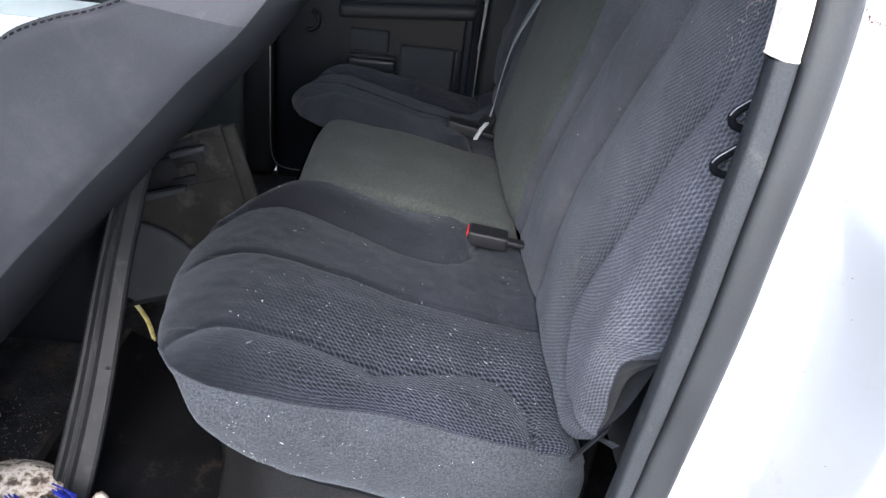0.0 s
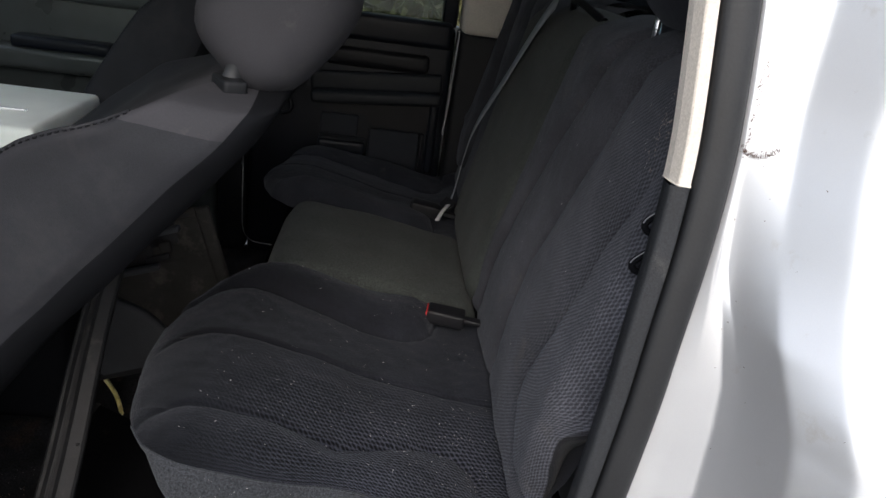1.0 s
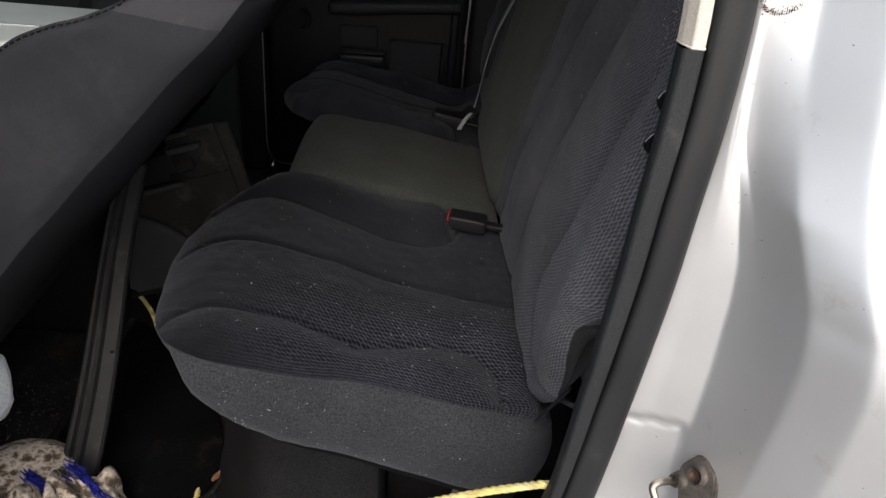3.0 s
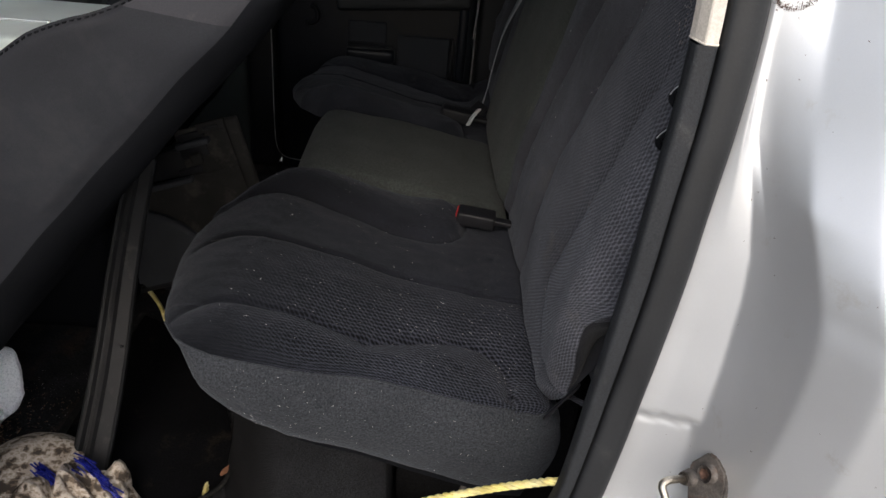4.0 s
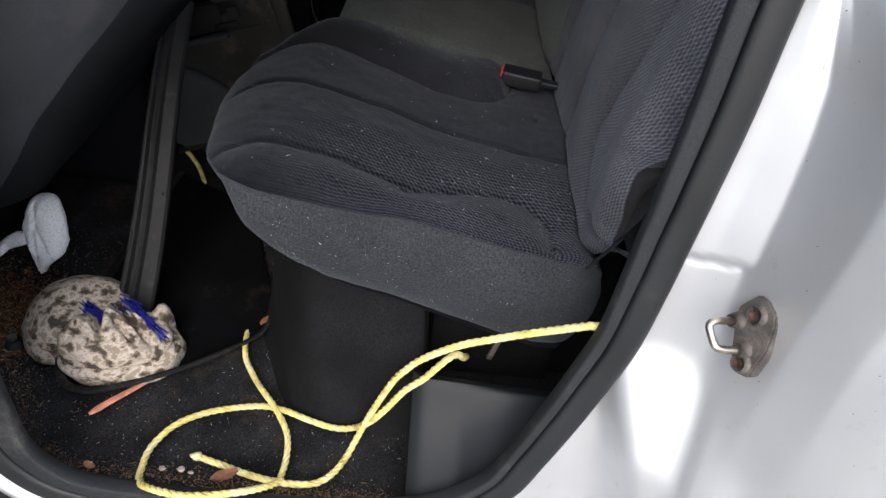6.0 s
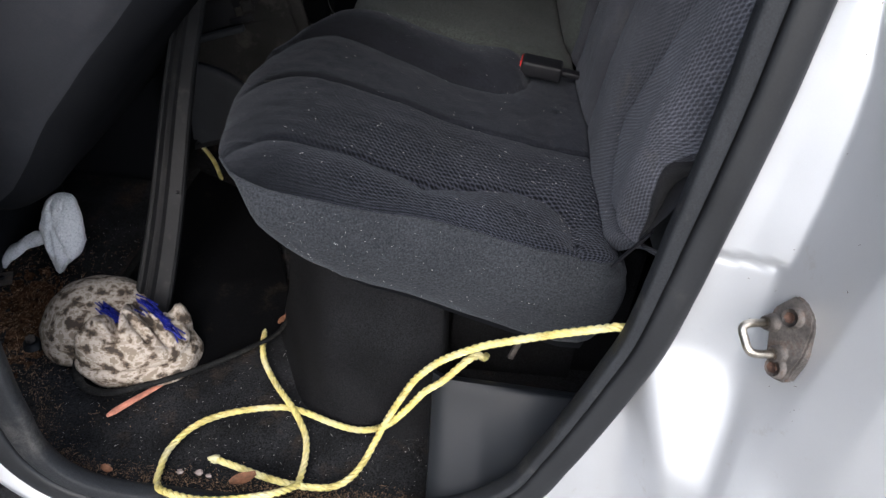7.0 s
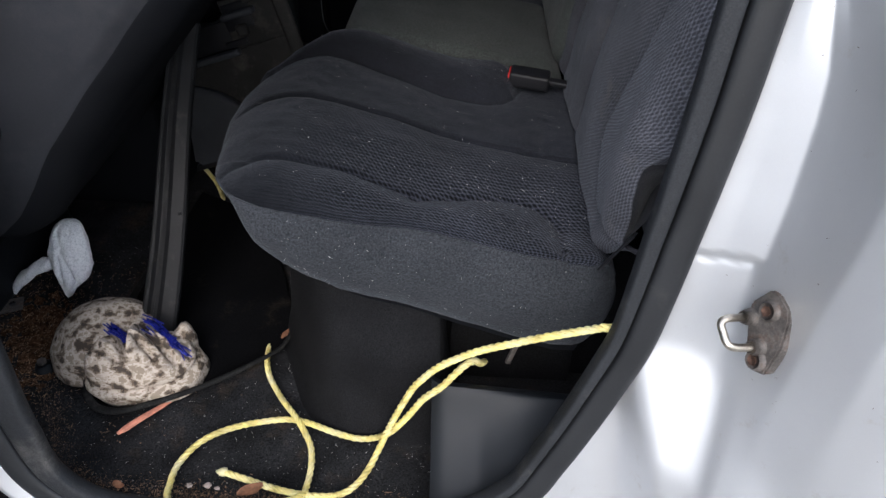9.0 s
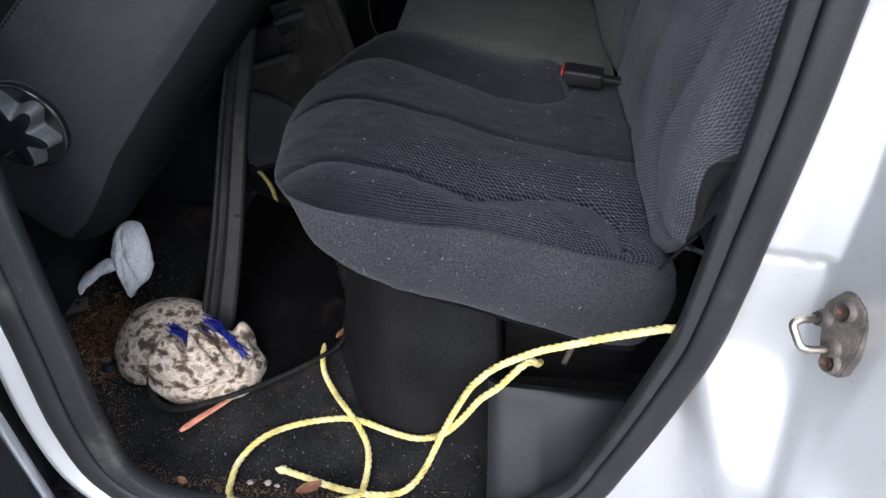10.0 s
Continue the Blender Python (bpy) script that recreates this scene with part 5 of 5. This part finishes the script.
part("gap", slab(0.208, 0.272, 0.317, 0.333, 0.000, 0.006), BUCKLE, _pn, "black slab for the shaded gap above the broken tab")
part("gap", slab(0.205, 0.268, 0.276, 0.303, 0.000, 0.0055, 0.002), BUCKLE, _pn, "black slab for the shaded gap under the broken tab")
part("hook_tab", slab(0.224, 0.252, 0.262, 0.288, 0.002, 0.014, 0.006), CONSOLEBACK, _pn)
part("oval_slot", slab(0.186, 0.240, 0.243, 0.258, 0.000, 0.0065, 0.003), BUCKLE, _pn, "black slab for the shaded oval slot")
part("notch", slab(0.100, 0.203, 0.240, 0.300, -0.016, -0.008), BUCKLE, _pn, "black slab for the shade behind the broken corner")
# the light line along this lip is its paler material
part("shelf_lip", slab(0.02, 0.214, 0.228, 0.241, 0.0, 0.020, 0.004), WEDGE, _pn, "lip with its lit edge put in as a paler colour")
part("base_lip", slab(-0.012, 0.32, 0.0, 0.014, -0.004, 0.020), TRIMSTRIP, _pn)


def wedge(i, j):
    """A blue-grey moulded corner with a round upper edge."""
    a, t = math.pi / 2 * i / 23, j / 5
    r = (0.012, 0.184, 0.196, 0.196, 0.184, 0.0)[j]
    d = (0.024, 0.024, 0.020, 0.006, 0.0, 0.0)[j]
    return panel_point(0.004 + r * math.sin(a), 0.014 + 0.97 * r * math.cos(a), d)


part("lower_wedge", grid(24, 6, wedge), WEDGE, _pn, "lighter grey lower corner")
part("stand", slab(0.03, 0.33, -0.03, 0.004, -0.05, -0.02, 0.005), DARKPLASTIC, _pn)

_rl = thing("trim_strip", (-0.39, 0.78, 0.0), "long grey ribbed plastic trim strip leaning on the panel", "trim strip")
_r0, _r1 = Vector((-0.383, 0.752, 0.024)), Vector((-0.329, 1.040, 0.492))
_rd = (_r1 - _r0).normalized()
_ra = Vector((1, 0.06, 0)).normalized()
_ra = (_ra - _rd * _ra.dot(_rd)).normalized()
_rn = _ra.cross(_rd).normalized()
if _rn.y > 0:
    _rn = -_rn
RAIL = [(-0.031, -0.010), (-0.031, 0.006), (-0.026, 0.012), (-0.020, 0.012), (-0.016, 0.004), (-0.011, 0.004), (-0.008, 0.012), (-0.001, 0.013), (0.003, 0.005), (0.026, 0.004), (0.030, 0.0), (0.030, -0.010)]
part("strip", grid(30, len(RAIL), lambda i, j: _r0 + (_r1 - _r0) * (i / 29) + _ra * RAIL[j][0] * (1 - 0.30 * i / 29) + _rn * RAIL[j][1] + _ra * 0.004 * math.sin(i * 0.2), close_v=True), TRIMSTRIP, _rl, smooth=False)
# a black disc on the strip stands in for the shaded hole
part("rivet_hole_disc", tube([_r0 + (_r1 - _r0) * 0.42 + _ra * 0.020 + _rn * 0.0035, _r0 + (_r1 - _r0) * 0.42 + _ra * 0.020 + _rn * 0.0062], 0.003, 10), BUCKLE, _rl, "small black disc for the hole's shade")

# ---- floor mat ----
_mt = thing("floor_mat", (-0.3, 0.9, 0.0), "black rubber floor mat with a curled edge", "floor mat")
_me = smooth_path([(-0.47, 1.25, 0), (-0.48, 0.9, 0), (-0.468, 0.70, 0), (-0.456, 0.645, 0), (-0.442, 0.619, 0), (-0.424, 0.603, 0), (-0.397, 0.597, 0), (-0.371, 0.602, 0), (-0.321, 0.626, 0), (-0.28, 0.650, 0), (-0.24, 0.679, 0), (-0.199, 0.714, 0), (-0.160, 0.758, 0), (-0.152, 0.83, 0)], 6)


def mat_sheet(i, j):
    p = _me[i]
    c = Vector((-0.28, 1.15, 0))
    k = j / 15
    q = p.lerp(c, k ** 1.3)
    curl = 0.020 * math.exp(-(k / 0.05) ** 2) * float(sstep((0.92 - p.y) / 0.2))
    return Vector((q.x, q.y, max(0.008, floor_z(q.x, q.y) + 0.008) + curl))


part("sheet", grid(len(_me), 16, mat_sheet), MATRUB, _mt)
part("rim", tube([mat_sheet(i, 0) - Vector((0, 0, 0.002)) for i in range(len(_me))], lambda k: 0.0085 - 0.0045 * k, 10, flat=0.6), DUSTRUB, _mt)

# ---- cap ----
_cp = thing("cap", (-0.43, 0.71, 0.012), "crumpled tan digital camouflage cap lying on the floor", "cap")
part("crown", lumps((-0.462, 0.748, 0.010), (0.098, 0.096, 0.088), 0.05, 1.0, 5, 11.0, floor=0.010), CAMO, _cp)


def crease(p, a, b, depth, w):
    """A fold pressed in along the line a-b of the plan, with a ridge on its far side."""
    a, b = Vector(a), Vector(b)
    d = b - a
    q = Vector((p.x, p.y)) - a
    t = q.dot(d) / d.length_squared
    n = (q.x * -d.y + q.y * d.x) / d.length
    on = float(sstep((t + 0.15) / 0.2) * sstep((1.15 - t) / 0.2))
    return on * (0.6 * depth * math.exp(-((n - 1.6 * w) / (1.2 * w)) ** 2) - depth * math.exp(-(n / w) ** 2))


def cap_lobe():
    """The pushed-in front of the cap: a rounded body with turned folds across it and a hem along its foot."""
    bm = bmesh.new()
    bmesh.ops.create_icosphere(bm, subdivisions=6, radius=1.0)
    folds = (((-0.412, 0.742), (-0.386, 0.655), 0.024, 0.008), ((-0.372, 0.712), (-0.312, 0.672), 0.013, 0.006), ((-0.380, 0.690), (-0.340, 0.664), 0.012, 0.005), ((-0.350, 0.735), (-0.300, 0.695), 0.010, 0.006), ((-0.440, 0.670), (-0.395, 0.650), 0.008, 0.006))
    for v in bm.verts:
        d = v.co.normalized()
        f = (abs(d.x) ** 2.5 + abs(d.y) ** 2.5 + abs(d.z) ** 2.5) ** (-1 / 2.5)
        q = d * f
        p = Vector((-0.372 + 0.088 * q.x, 0.684 + 0.060 * q.y + 0.010 * q.x, 0.031 + 0.062 * q.z - 0.016 * q.x))
        p.z += max(0.0, q.z) * sum(crease(p, *c) for c in folds)
        p.z += 0.007 * noise.noise(p * 24) * (0.4 + abs(q.z)) + 0.0035 * noise.noise(p * 70)
        hem = float(sstep((0.040 - p.z) / 0.006))
        p += Vector((d.x, d.y, 0)) * (0.006 * hem - 0.005 * math.exp(-((p.z - 0.042) / 0.004) ** 2))
        p += d * 0.004 * noise.noise(p * 35 + Vector((4, 1, 2)))
        v.co = Vector((p.x, p.y, max(p.z, 0.010)))
    return bm


part("front_panel", cap_lobe(), CAMO, _cp)
part("side_flap", lumps((-0.322, 0.738, 0.042), (0.020, 0.026, 0.040), 0.12, 1.2, 4, 2.2, floor=0.010), CAMO, _cp, "camouflage side turned up")
_br = np.random.default_rng(9)
for _at, _to, _n in (((-0.428, 0.705, 0.096), (-0.402, 0.698, 0.094), 18), ((-0.366, 0.725, 0.097), (-0.304, 0.690, 0.072), 36)):
    for _k in range(_n):
        _o = Vector(_at).lerp(Vector(_to), _br.random()) + Vector((_br.normal(0, 0.004), _br.normal(0, 0.005), _br.normal(0, 0.0025)))
        _d = Vector((0.016 + _br.normal(0, 0.003), -0.009 + _br.normal(0, 0.003), -0.005 + _br.normal(0, 0.002)))
        part("foil_strand", ribbon([_o - _d, _o + Vector((0, 0, 0.002)), _o + _d], (0.3, 0.8, 0.3), 0.0024, 0.0008), BLUEFOIL, _cp)


# ---- towel rag ----
_rg = thing("rag", (-0.6, 0.89, 0.0), "crumpled white terry rag lying on the dirty carpet", "rag")



def rag_fold(i, j, back):
    """A bunched square of towelling, leaning on the floor; i runs up it and j across."""
    s, a = i / 47, 2 * j / 39 - 1
    z = 0.008 + 0.126 * s
    zs = [0.008, 0.020, 0.034, 0.042, 0.060, 0.085, 0.110, 0.124, 0.131, 0.134]
    lo = float(np.interp(z, zs, [-0.602, -0.606, -0.614, -0.619, -0.631, -0.638, -0.634, -0.627, -0.618, -0.605]))
    hi = float(np.interp(z, zs, [-0.596, -0.590, -0.572, -0.560, -0.557, -0.561, -0.569, -0.575, -0.583, -0.600]))
    k = math.sqrt(max(0.0, 1 - a * a)) * math.sqrt(max(0.0, 1 - abs(2 * s - 1) ** 3.5))
    dip = 0.013 * math.exp(-((a - 0.55 + 1.1 * s) / 0.13) ** 2) + 0.008 * math.exp(-((a + 0.5 - 0.3 * s) / 0.12) ** 2) + 0.010 * math.exp(-((s - 0.30 + 0.12 * a) / 0.05) ** 2) * float(sstep((a + 0.1) / 0.3))
    w = 0.007 * noise.noise(Vector((s * 5, a * 2.5, 3))) + 0.003 * noise.noise(Vector((s * 22, a * 14, 8))) + 0.0016 * noise.noise(Vector((s * 60, a * 40, 1)))
    y = 0.872 + 0.56 * z + (0.032 * k if back else -0.030 * k + (dip + w) * k)
    x = (lo + hi) / 2 + (hi - lo) / 2 * a
    return Vector((x + 0.003 * noise.noise(Vector((s * 9, 1, a))) + 0.0012 * noise.noise(Vector((s * 45, 4, a * 9))), y, z + 0.0012 * noise.noise(Vector((s * 40, 2, a * 30)))))


def rag_tail(i, j):
    s, a = i / 29, 2 * math.pi * j / 20
    r = float(np.interp(s, [0, 0.06, 0.3, 0.55, 0.8, 1], [0.002, 0.011, 0.015, 0.012, 0.016, 0.010])) * (1 + 0.35 * noise.noise(Vector((s * 6, math.cos(a) * 1.5, math.sin(a) * 1.5))))
    c = Vector((-0.712, 0.872, 0.012)).lerp(Vector((-0.628, 0.912, 0.062)), s) + Vector((0, 0, 0.012 * math.sin(3.1 * s)))
    return c + Vector((-0.5, 0.7, 0)) * r * math.cos(a) * 1.2 + Vector((0, 0, 1)) * r * 0.8 * math.sin(a)


part("fold", merge(grid(48, 40, lambda i, j: rag_fold(i, j, False)), grid(48, 40, lambda i, j: rag_fold(i, j, True))), TERRY, _rg)
part("tail", grid(30, 20, rag_tail, close_v=True), TERRY, _rg)

# ---- rope ----


def rope(points, label, step=0.004):
    path = spaced(smooth_path(points, 12), step)
    t = thing("rope", path[0], label, "rope", "yellow rope")
    fr = frames(path)
    for k in range(3):
        strand = []
        for i, p in enumerate(path):
            a = 2 * math.pi * (k / 3 + i * step / 0.034)
            strand.append(p + (fr[i][1] * math.cos(a) + fr[i][2] * math.sin(a)) * 0.0025)
        part("strand", tube(strand, 0.0029, 7), ROPEM, t)
    return t, path


_rp, _path = rope([(-0.490, 1.345, 0.010), (-0.463, 1.311, 0.012), (-0.435, 1.275, 0.006), (-0.39, 1.20, -0.016), (-0.28, 1.02, -0.016), (-0.215, 0.90, -0.014), (-0.198, 0.815, -0.012), (-0.190, 0.775, 0.004), (-0.183, 0.737, 0.012), (-0.172, 0.704, 0.011), (-0.149, 0.668, 0.011), (-0.128, 0.640, 0.014), (-0.104, 0.611, 0.018), (-0.085, 0.586, 0.014), (-0.071, 0.561, 0.012), (-0.064, 0.531, 0.012), (-0.063, 0.492, 0.014), (-0.066, 0.465, 0.030),
                   (-0.10, 0.430, 0.058), (-0.17, 0.415, 0.060), (-0.230, 0.430, 0.046), (-0.256, 0.456, 0.022), (-0.263, 0.483, 0.014), (-0.265, 0.507, 0.012), (-0.260, 0.528, 0.012), (-0.246, 0.556, 0.011), (-0.221, 0.579, 0.011), (-0.180, 0.598, 0.011), (-0.126, 0.611, 0.011), (-0.089, 0.607, 0.013), (-0.040, 0.590, 0.014), (-0.003, 0.581, 0.014), (0.024, 0.579, 0.020),
                   (0.053, 0.560, 0.062), (0.079, 0.556, 0.104), (0.103, 0.555, 0.148), (0.127, 0.555, 0.175), (0.145, 0.557, 0.200), (0.159, 0.562, 0.215), (0.172, 0.575, 0.211), (0.182, 0.60, 0.18), (0.19, 0.65, 0.13)], "twisted yellow polypropylene rope looped on the cab floor")
_rp2, _path2 = rope([(-0.187, 0.506, 0.014), (-0.154, 0.497, 0.014), (-0.117, 0.486, 0.015), (-0.081, 0.477, 0.018), (-0.047, 0.474, 0.018), (-0.014, 0.478, 0.018), (0.008, 0.496, 0.016), (0.024, 0.528, 0.014), (0.035, 0.556, 0.022), (0.048, 0.562, 0.058), (0.063, 0.560, 0.103), (0.087, 0.560, 0.162), (0.103, 0.558, 0.189), (0.118, 0.556, 0.210), (0.140, 0.550, 0.235), (0.176, 0.541, 0.267), (0.209, 0.532, 0.290), (0.242, 0.524, 0.311), (0.273, 0.515, 0.331), (0.302, 0.500, 0.356), (0.316, 0.492, 0.368), (0.345, 0.500, 0.36), (0.36, 0.54, 0.33)], "twisted yellow rope rising over the sill, with a cut end")
part("cut_end", lumps((-0.192, 0.5075, 0.014), (0.009, 0.006, 0.006), 0.3, 2.0, 3, 5.0), ROPETIP, _rp2, "pale frayed end")

# ---- stick, leaves, crumbs, lint ----
_sk = thing("stick", (-0.34, 0.61, 0.004), "flat splinter of reddish wood on the carpet", "stick")
part("splinter", tube([Vector((-0.378, 0.566, 0.010)), Vector((-0.370, 0.575, 0.011)), Vector((-0.352, 0.596, 0.012)), Vector((-0.33, 0.623, 0.010)), Vector((-0.302, 0.657, 0.010))], lambda k: float(np.interp(k, [0, 0.1, 0.5, 1], [0.003, 0.0062, 0.0058, 0.0035])), 7, flat=0.5), SPLINT, _sk, smooth=False)


def leaf(at, size, turn, label):
    t = thing("dry_leaf", at, label, "leaf", "dry leaves")
    m = Matrix.Translation(at) @ pose(0, 0, 0, 8, -6, turn)
    part("blade", grid(8, 5, lambda i, j: m @ Vector(((i / 7 - 0.5) * size, (j / 4 - 0.5) * size * 0.45 * math.sin(0.35 + 2.4 * i / 7), 0.003 + 0.25 * size * ((j / 4 - 0.5) ** 2) + 0.002 * math.sin(i)))), LEAFM, t)
    return t


leaf((-0.140, 0.474, 0.022), 0.038, 25, "curled brown leaf by the sill")
leaf((-0.162, 0.80, 0.012), 0.028, 60, "small rusty brown leaf beside the rope")
leaf((-0.33, 0.468, 0.024), 0.022, -20, "small brown leaf by the sill")
for _x, _y, _r, _s in ((-0.205, 0.480, 0.0045, 3.0), (-0.232, 0.478, 0.0035, 4.0), (-0.19, 0.476, 0.003, 5.0)):
    _t = thing("pebble", (_x, _y, 0.02), "small pale stone chip on the carpet", "stone chip", "stone chips")
    part("chip", lumps((_x, _y, 0.020), (_r * 1.4, _r, _r * 0.7), 0.5, 1.5, 2, _s), CHIP, _t, smooth=False)


def flecks(places, lo, hi, seed):
    """Tiny slivers lying at (place, normal)."""
    r = np.random.default_rng(seed)
    bm = bmesh.new()
    for p, nrm in places:
        nrm = Vector(nrm).normalized()
        a = Vector(r.normal(0, 1, 3))
        a = (a - nrm * a.dot(nrm)).normalized()
        b = nrm.cross(a)
        l, w = r.uniform(lo, hi) * (1 + 2 * (r.random() > 0.93)), r.uniform(0.3, 0.8) * lo
        c = Vector(p) + nrm * 0.0012
        vs = [bm.verts.new(c + q) for q in (-a * l, b * w, a * l, -b * w)]
        top = bm.verts.new(c + nrm * w * 0.8)
        for k in range(4):
            bm.faces.new((vs[k], vs[(k + 1) % 4], top))
    return bm


_r = np.random.default_rng(21)
_pl = []
for _k in range(190):
    _x, _y = _r.uniform(-0.12, 0.32), _r.uniform(0.65, 1.15)
    _pl.append(((_x, _y, cushion_top(_x, _y)), (0, 0, 1)))
for _k in range(90):  # a denser drift toward the bight and along the bolster
    _x, _y = _r.normal(0.25, 0.06), _r.normal(0.75, 0.10)
    if -0.1 < _x < 0.32 and 0.65 < _y < 1.1:
        _pl.append(((_x, _y, cushion_top(_x, _y)), (0, 0, 1)))
for _k in range(80):
    _i, _j = int(_r.integers(6, 104)), int(_r.integers(14, 240))
    _pl.append((_back[_i][_j], (-1, 0, 0.22)))
_straw, _pv = [], []
for _k in range(130):
    _i, _q = int(_r.integers(30, len(_rim) - 40)), int(_r.integers(1, 19))
    _pv.append((near_side(_i, _q) - _nrm[_i] * 0.0008, _nrm[_i]))
for _k in range(60):
    _z, _y = _r.normal(0.885, 0.028), _r.normal(0.715, 0.012)
    _row = _back[max(0, min(BI - 1, int((_z - 0.335) / 0.64 * (BI - 1))))]
    _j = min(range(BJ), key=lambda n: abs(_row[n].y - _y))
    (_straw if _k % 3 else _pl).append((_row[_j], (-1, 0, 0.22)))
tagged(part("straw", flecks(_straw, 0.0011, 0.0034, 13), CHIP, None, "", False), "brown straw bits clinging to the seat back", "debris", kind="stuff")
tagged(part("side_lint", flecks(_pv, 0.0004, 0.0012, 23), LINT, None, "", False), "pale lint caught in the fuzzy seat side", "lint", kind="stuff")
tagged(part("lint", flecks(_pl, 0.0006, 0.0018, 3), LINT, None, "", False), "pale lint and dust specks on the seat cloth", "lint", kind="stuff")
_pl, _pb = [], []
for _k in range(1500):
    _x, _y = _r.uniform(-0.62, 0.12), _r.uniform(0.46, 1.05)
    _pl.append(((_x, _y, floor_z(_x, _y) + 0.001), (0, 0, 1)))
for _k in range(3400):
    if _k < 1400:
        _y = _r.normal(0.77, 0.085)
        _x = -0.612 - 0.35 * (_y - 0.775) + _r.normal(0, 0.05)
    elif _k < 2500:
        _y = _r.uniform(0.56, 1.0)
        _x = -0.60 - 0.30 * (_y - 0.775) + _r.normal(0, 0.11)
    else:
        _x, _y = _r.uniform(-0.44, 0.1), 0.455 + abs(_r.normal(0, 0.018))
    if _y > 0.447:
        _pb.append(((_x, _y, floor_z(_x, _y) + 0.001), (0, 0, 1)))
tagged(part("floor_lint", flecks(_pl, 0.0005, 0.0017, 5), LINT, None, "", False), "pale specks scattered on the black carpet", "dust", kind="stuff")
tagged(part("crumbs", flecks(_pb, 0.0010, 0.0030, 6), CRUMB, None, "", False), "brown crumbs and leaf bits on the carpet", "debris", kind="stuff")



def dirt_patch(i, j):
    a, r = 2 * math.pi * i / 60, j / 24
    c = Vector((-0.612, 0.775))
    k = r * (1 + 0.25 * noise.noise(Vector((math.cos(a) * 1.5, math.sin(a) * 1.5, 6))))
    x, y = c.x + 0.095 * k * math.cos(a) - 0.055 * k * math.sin(a), c.y + 0.150 * k * math.sin(a)
    h = 0.0055 * (1 - r ** 2) + 0.004 * noise.noise(Vector((x * 90, y * 90, 2))) + 0.002 * noise.noise(Vector((x * 220, y * 220, 5))) - 0.003
    return Vector((x, y, floor_z(x, y) + h))


tagged(part("dirt", grid(60, 25, dirt_patch, close_u=True), DIRTM, None), "red-brown dirt and crumbled leaves trodden into the carpet", "dirt", kind="stuff")
_edge = spaced(smooth_path([(-0.64, 0.75, 0), (-0.605, 0.712, 0), (-0.545, 0.637, 0), (-0.494, 0.573, 0), (-0.455, 0.514, 0), (-0.409, 0.490, 0), (-0.371, 0.480, 0), (-0.294, 0.474, 0), (-0.211, 0.470, 0), (-0.129, 0.468, 0), (0.0, 0.466, 0), (0.09, 0.470, 0)], 8), 0.001)
_pd = []
for _k in range(3600):
    _p = _edge[int(_r.integers(0, len(_edge)))]
    _o = abs(_r.normal(0, 0.020 if _p.x < -0.42 else 0.012))
    _x, _y = _p.x + (0.7 * _o if _p.x < -0.42 else 0), _p.y + _o * (0.6 if _p.x < -0.42 else 1)
    _pd.append(((_x, _y, floor_z(_x, _y) + 0.0005), (0, 0, 1)))
tagged(part("dust", flecks(_pd, 0.0004, 0.0012, 31), CRUMB, None, "", False), "brown dust swept along the sill trim", "dust", kind="stuff")
_bo = thing("floor_bolt", (-0.565, 0.70, 0.0), "dark round floor bolt in the dirty carpet", "bolt")
part("head", tube([Vector((-0.565, 0.70, -0.002)), Vector((-0.565, 0.70, 0.008)), Vector((-0.565, 0.70, 0.012))], lambda k: 0.016 - 0.006 * k, 16), DARKPLASTIC, _bo)
part("hex", tube([Vector((-0.565, 0.70, 0.011)), Vector((-0.565, 0.70, 0.018))], 0.008, 6), STEEL, _bo, smooth=False)
_br2 = thing("bracket", (-0.71, 0.84, 0.0), "grey steel seat bracket with a hole on the floor", "bracket")
part("plate", turned(rbox(-0.03, 0.03, -0.018, 0.018, 0.0, 0.004, 0.0015), pose(-0.705, 0.835, 0.006, 0, 0, 25)), STEEL, _br2, smooth=False)
# no hole is cut: a black disc gives its shade
part("hole", tube([Vector((-0.695, 0.842, 0.0092)), Vector((-0.695, 0.842, 0.0108))], 0.006, 14), BUCKLE, _br2, "round black disc for the shade in the hole")

# rusty grit caught on the jamb beside the seal
_pr = []


def on_jamb(x, z):
    """The jamb's point at the height z and the given x."""
    return min((jamb(z, u / 100) for u in range(101)), key=lambda p: abs(p.x - x))


for _k in range(150):
    _s = _r.uniform(-1, 1)
    _pr.append((on_jamb(0.432 + 0.016 * _s + _r.normal(0, 0.0015), 0.902 + 0.009 * _s * _s + abs(_r.normal(0, 0.002))), (-0.5, -0.7, 0.4)))
for _k in range(50):
    _z = _r.uniform(0.90, 0.985)
    _pr.append((on_jamb(0.4225 + abs(_r.normal(0, 0.002)), _z), (-0.5, -0.7, 0.4)))
for _k in range(45):
    _z, _u = _r.uniform(0.35, 0.9), _r.uniform(0.2, 0.95)
    _pr.append((jamb(_z, _u), (-0.4, -0.9, 0)))
_ps = []
for _k in range(18):
    _ps.append((jamb(_r.uniform(0.3, 0.62), _r.uniform(0.40, 0.70)), (-0.9, -0.4, 0)))
tagged(part("paint_scratches", flecks(_ps, 0.0005, 0.0020, 19), LINT, None, "", False), "short pale scratches in the silver paint", "scratches", kind="stuff")
tagged(part("rust_grit", flecks(_pr, 0.0006, 0.0016, 17), RUST, None, "", False), "rusty grit and dark specks on the silver paint", "grit", kind="stuff")
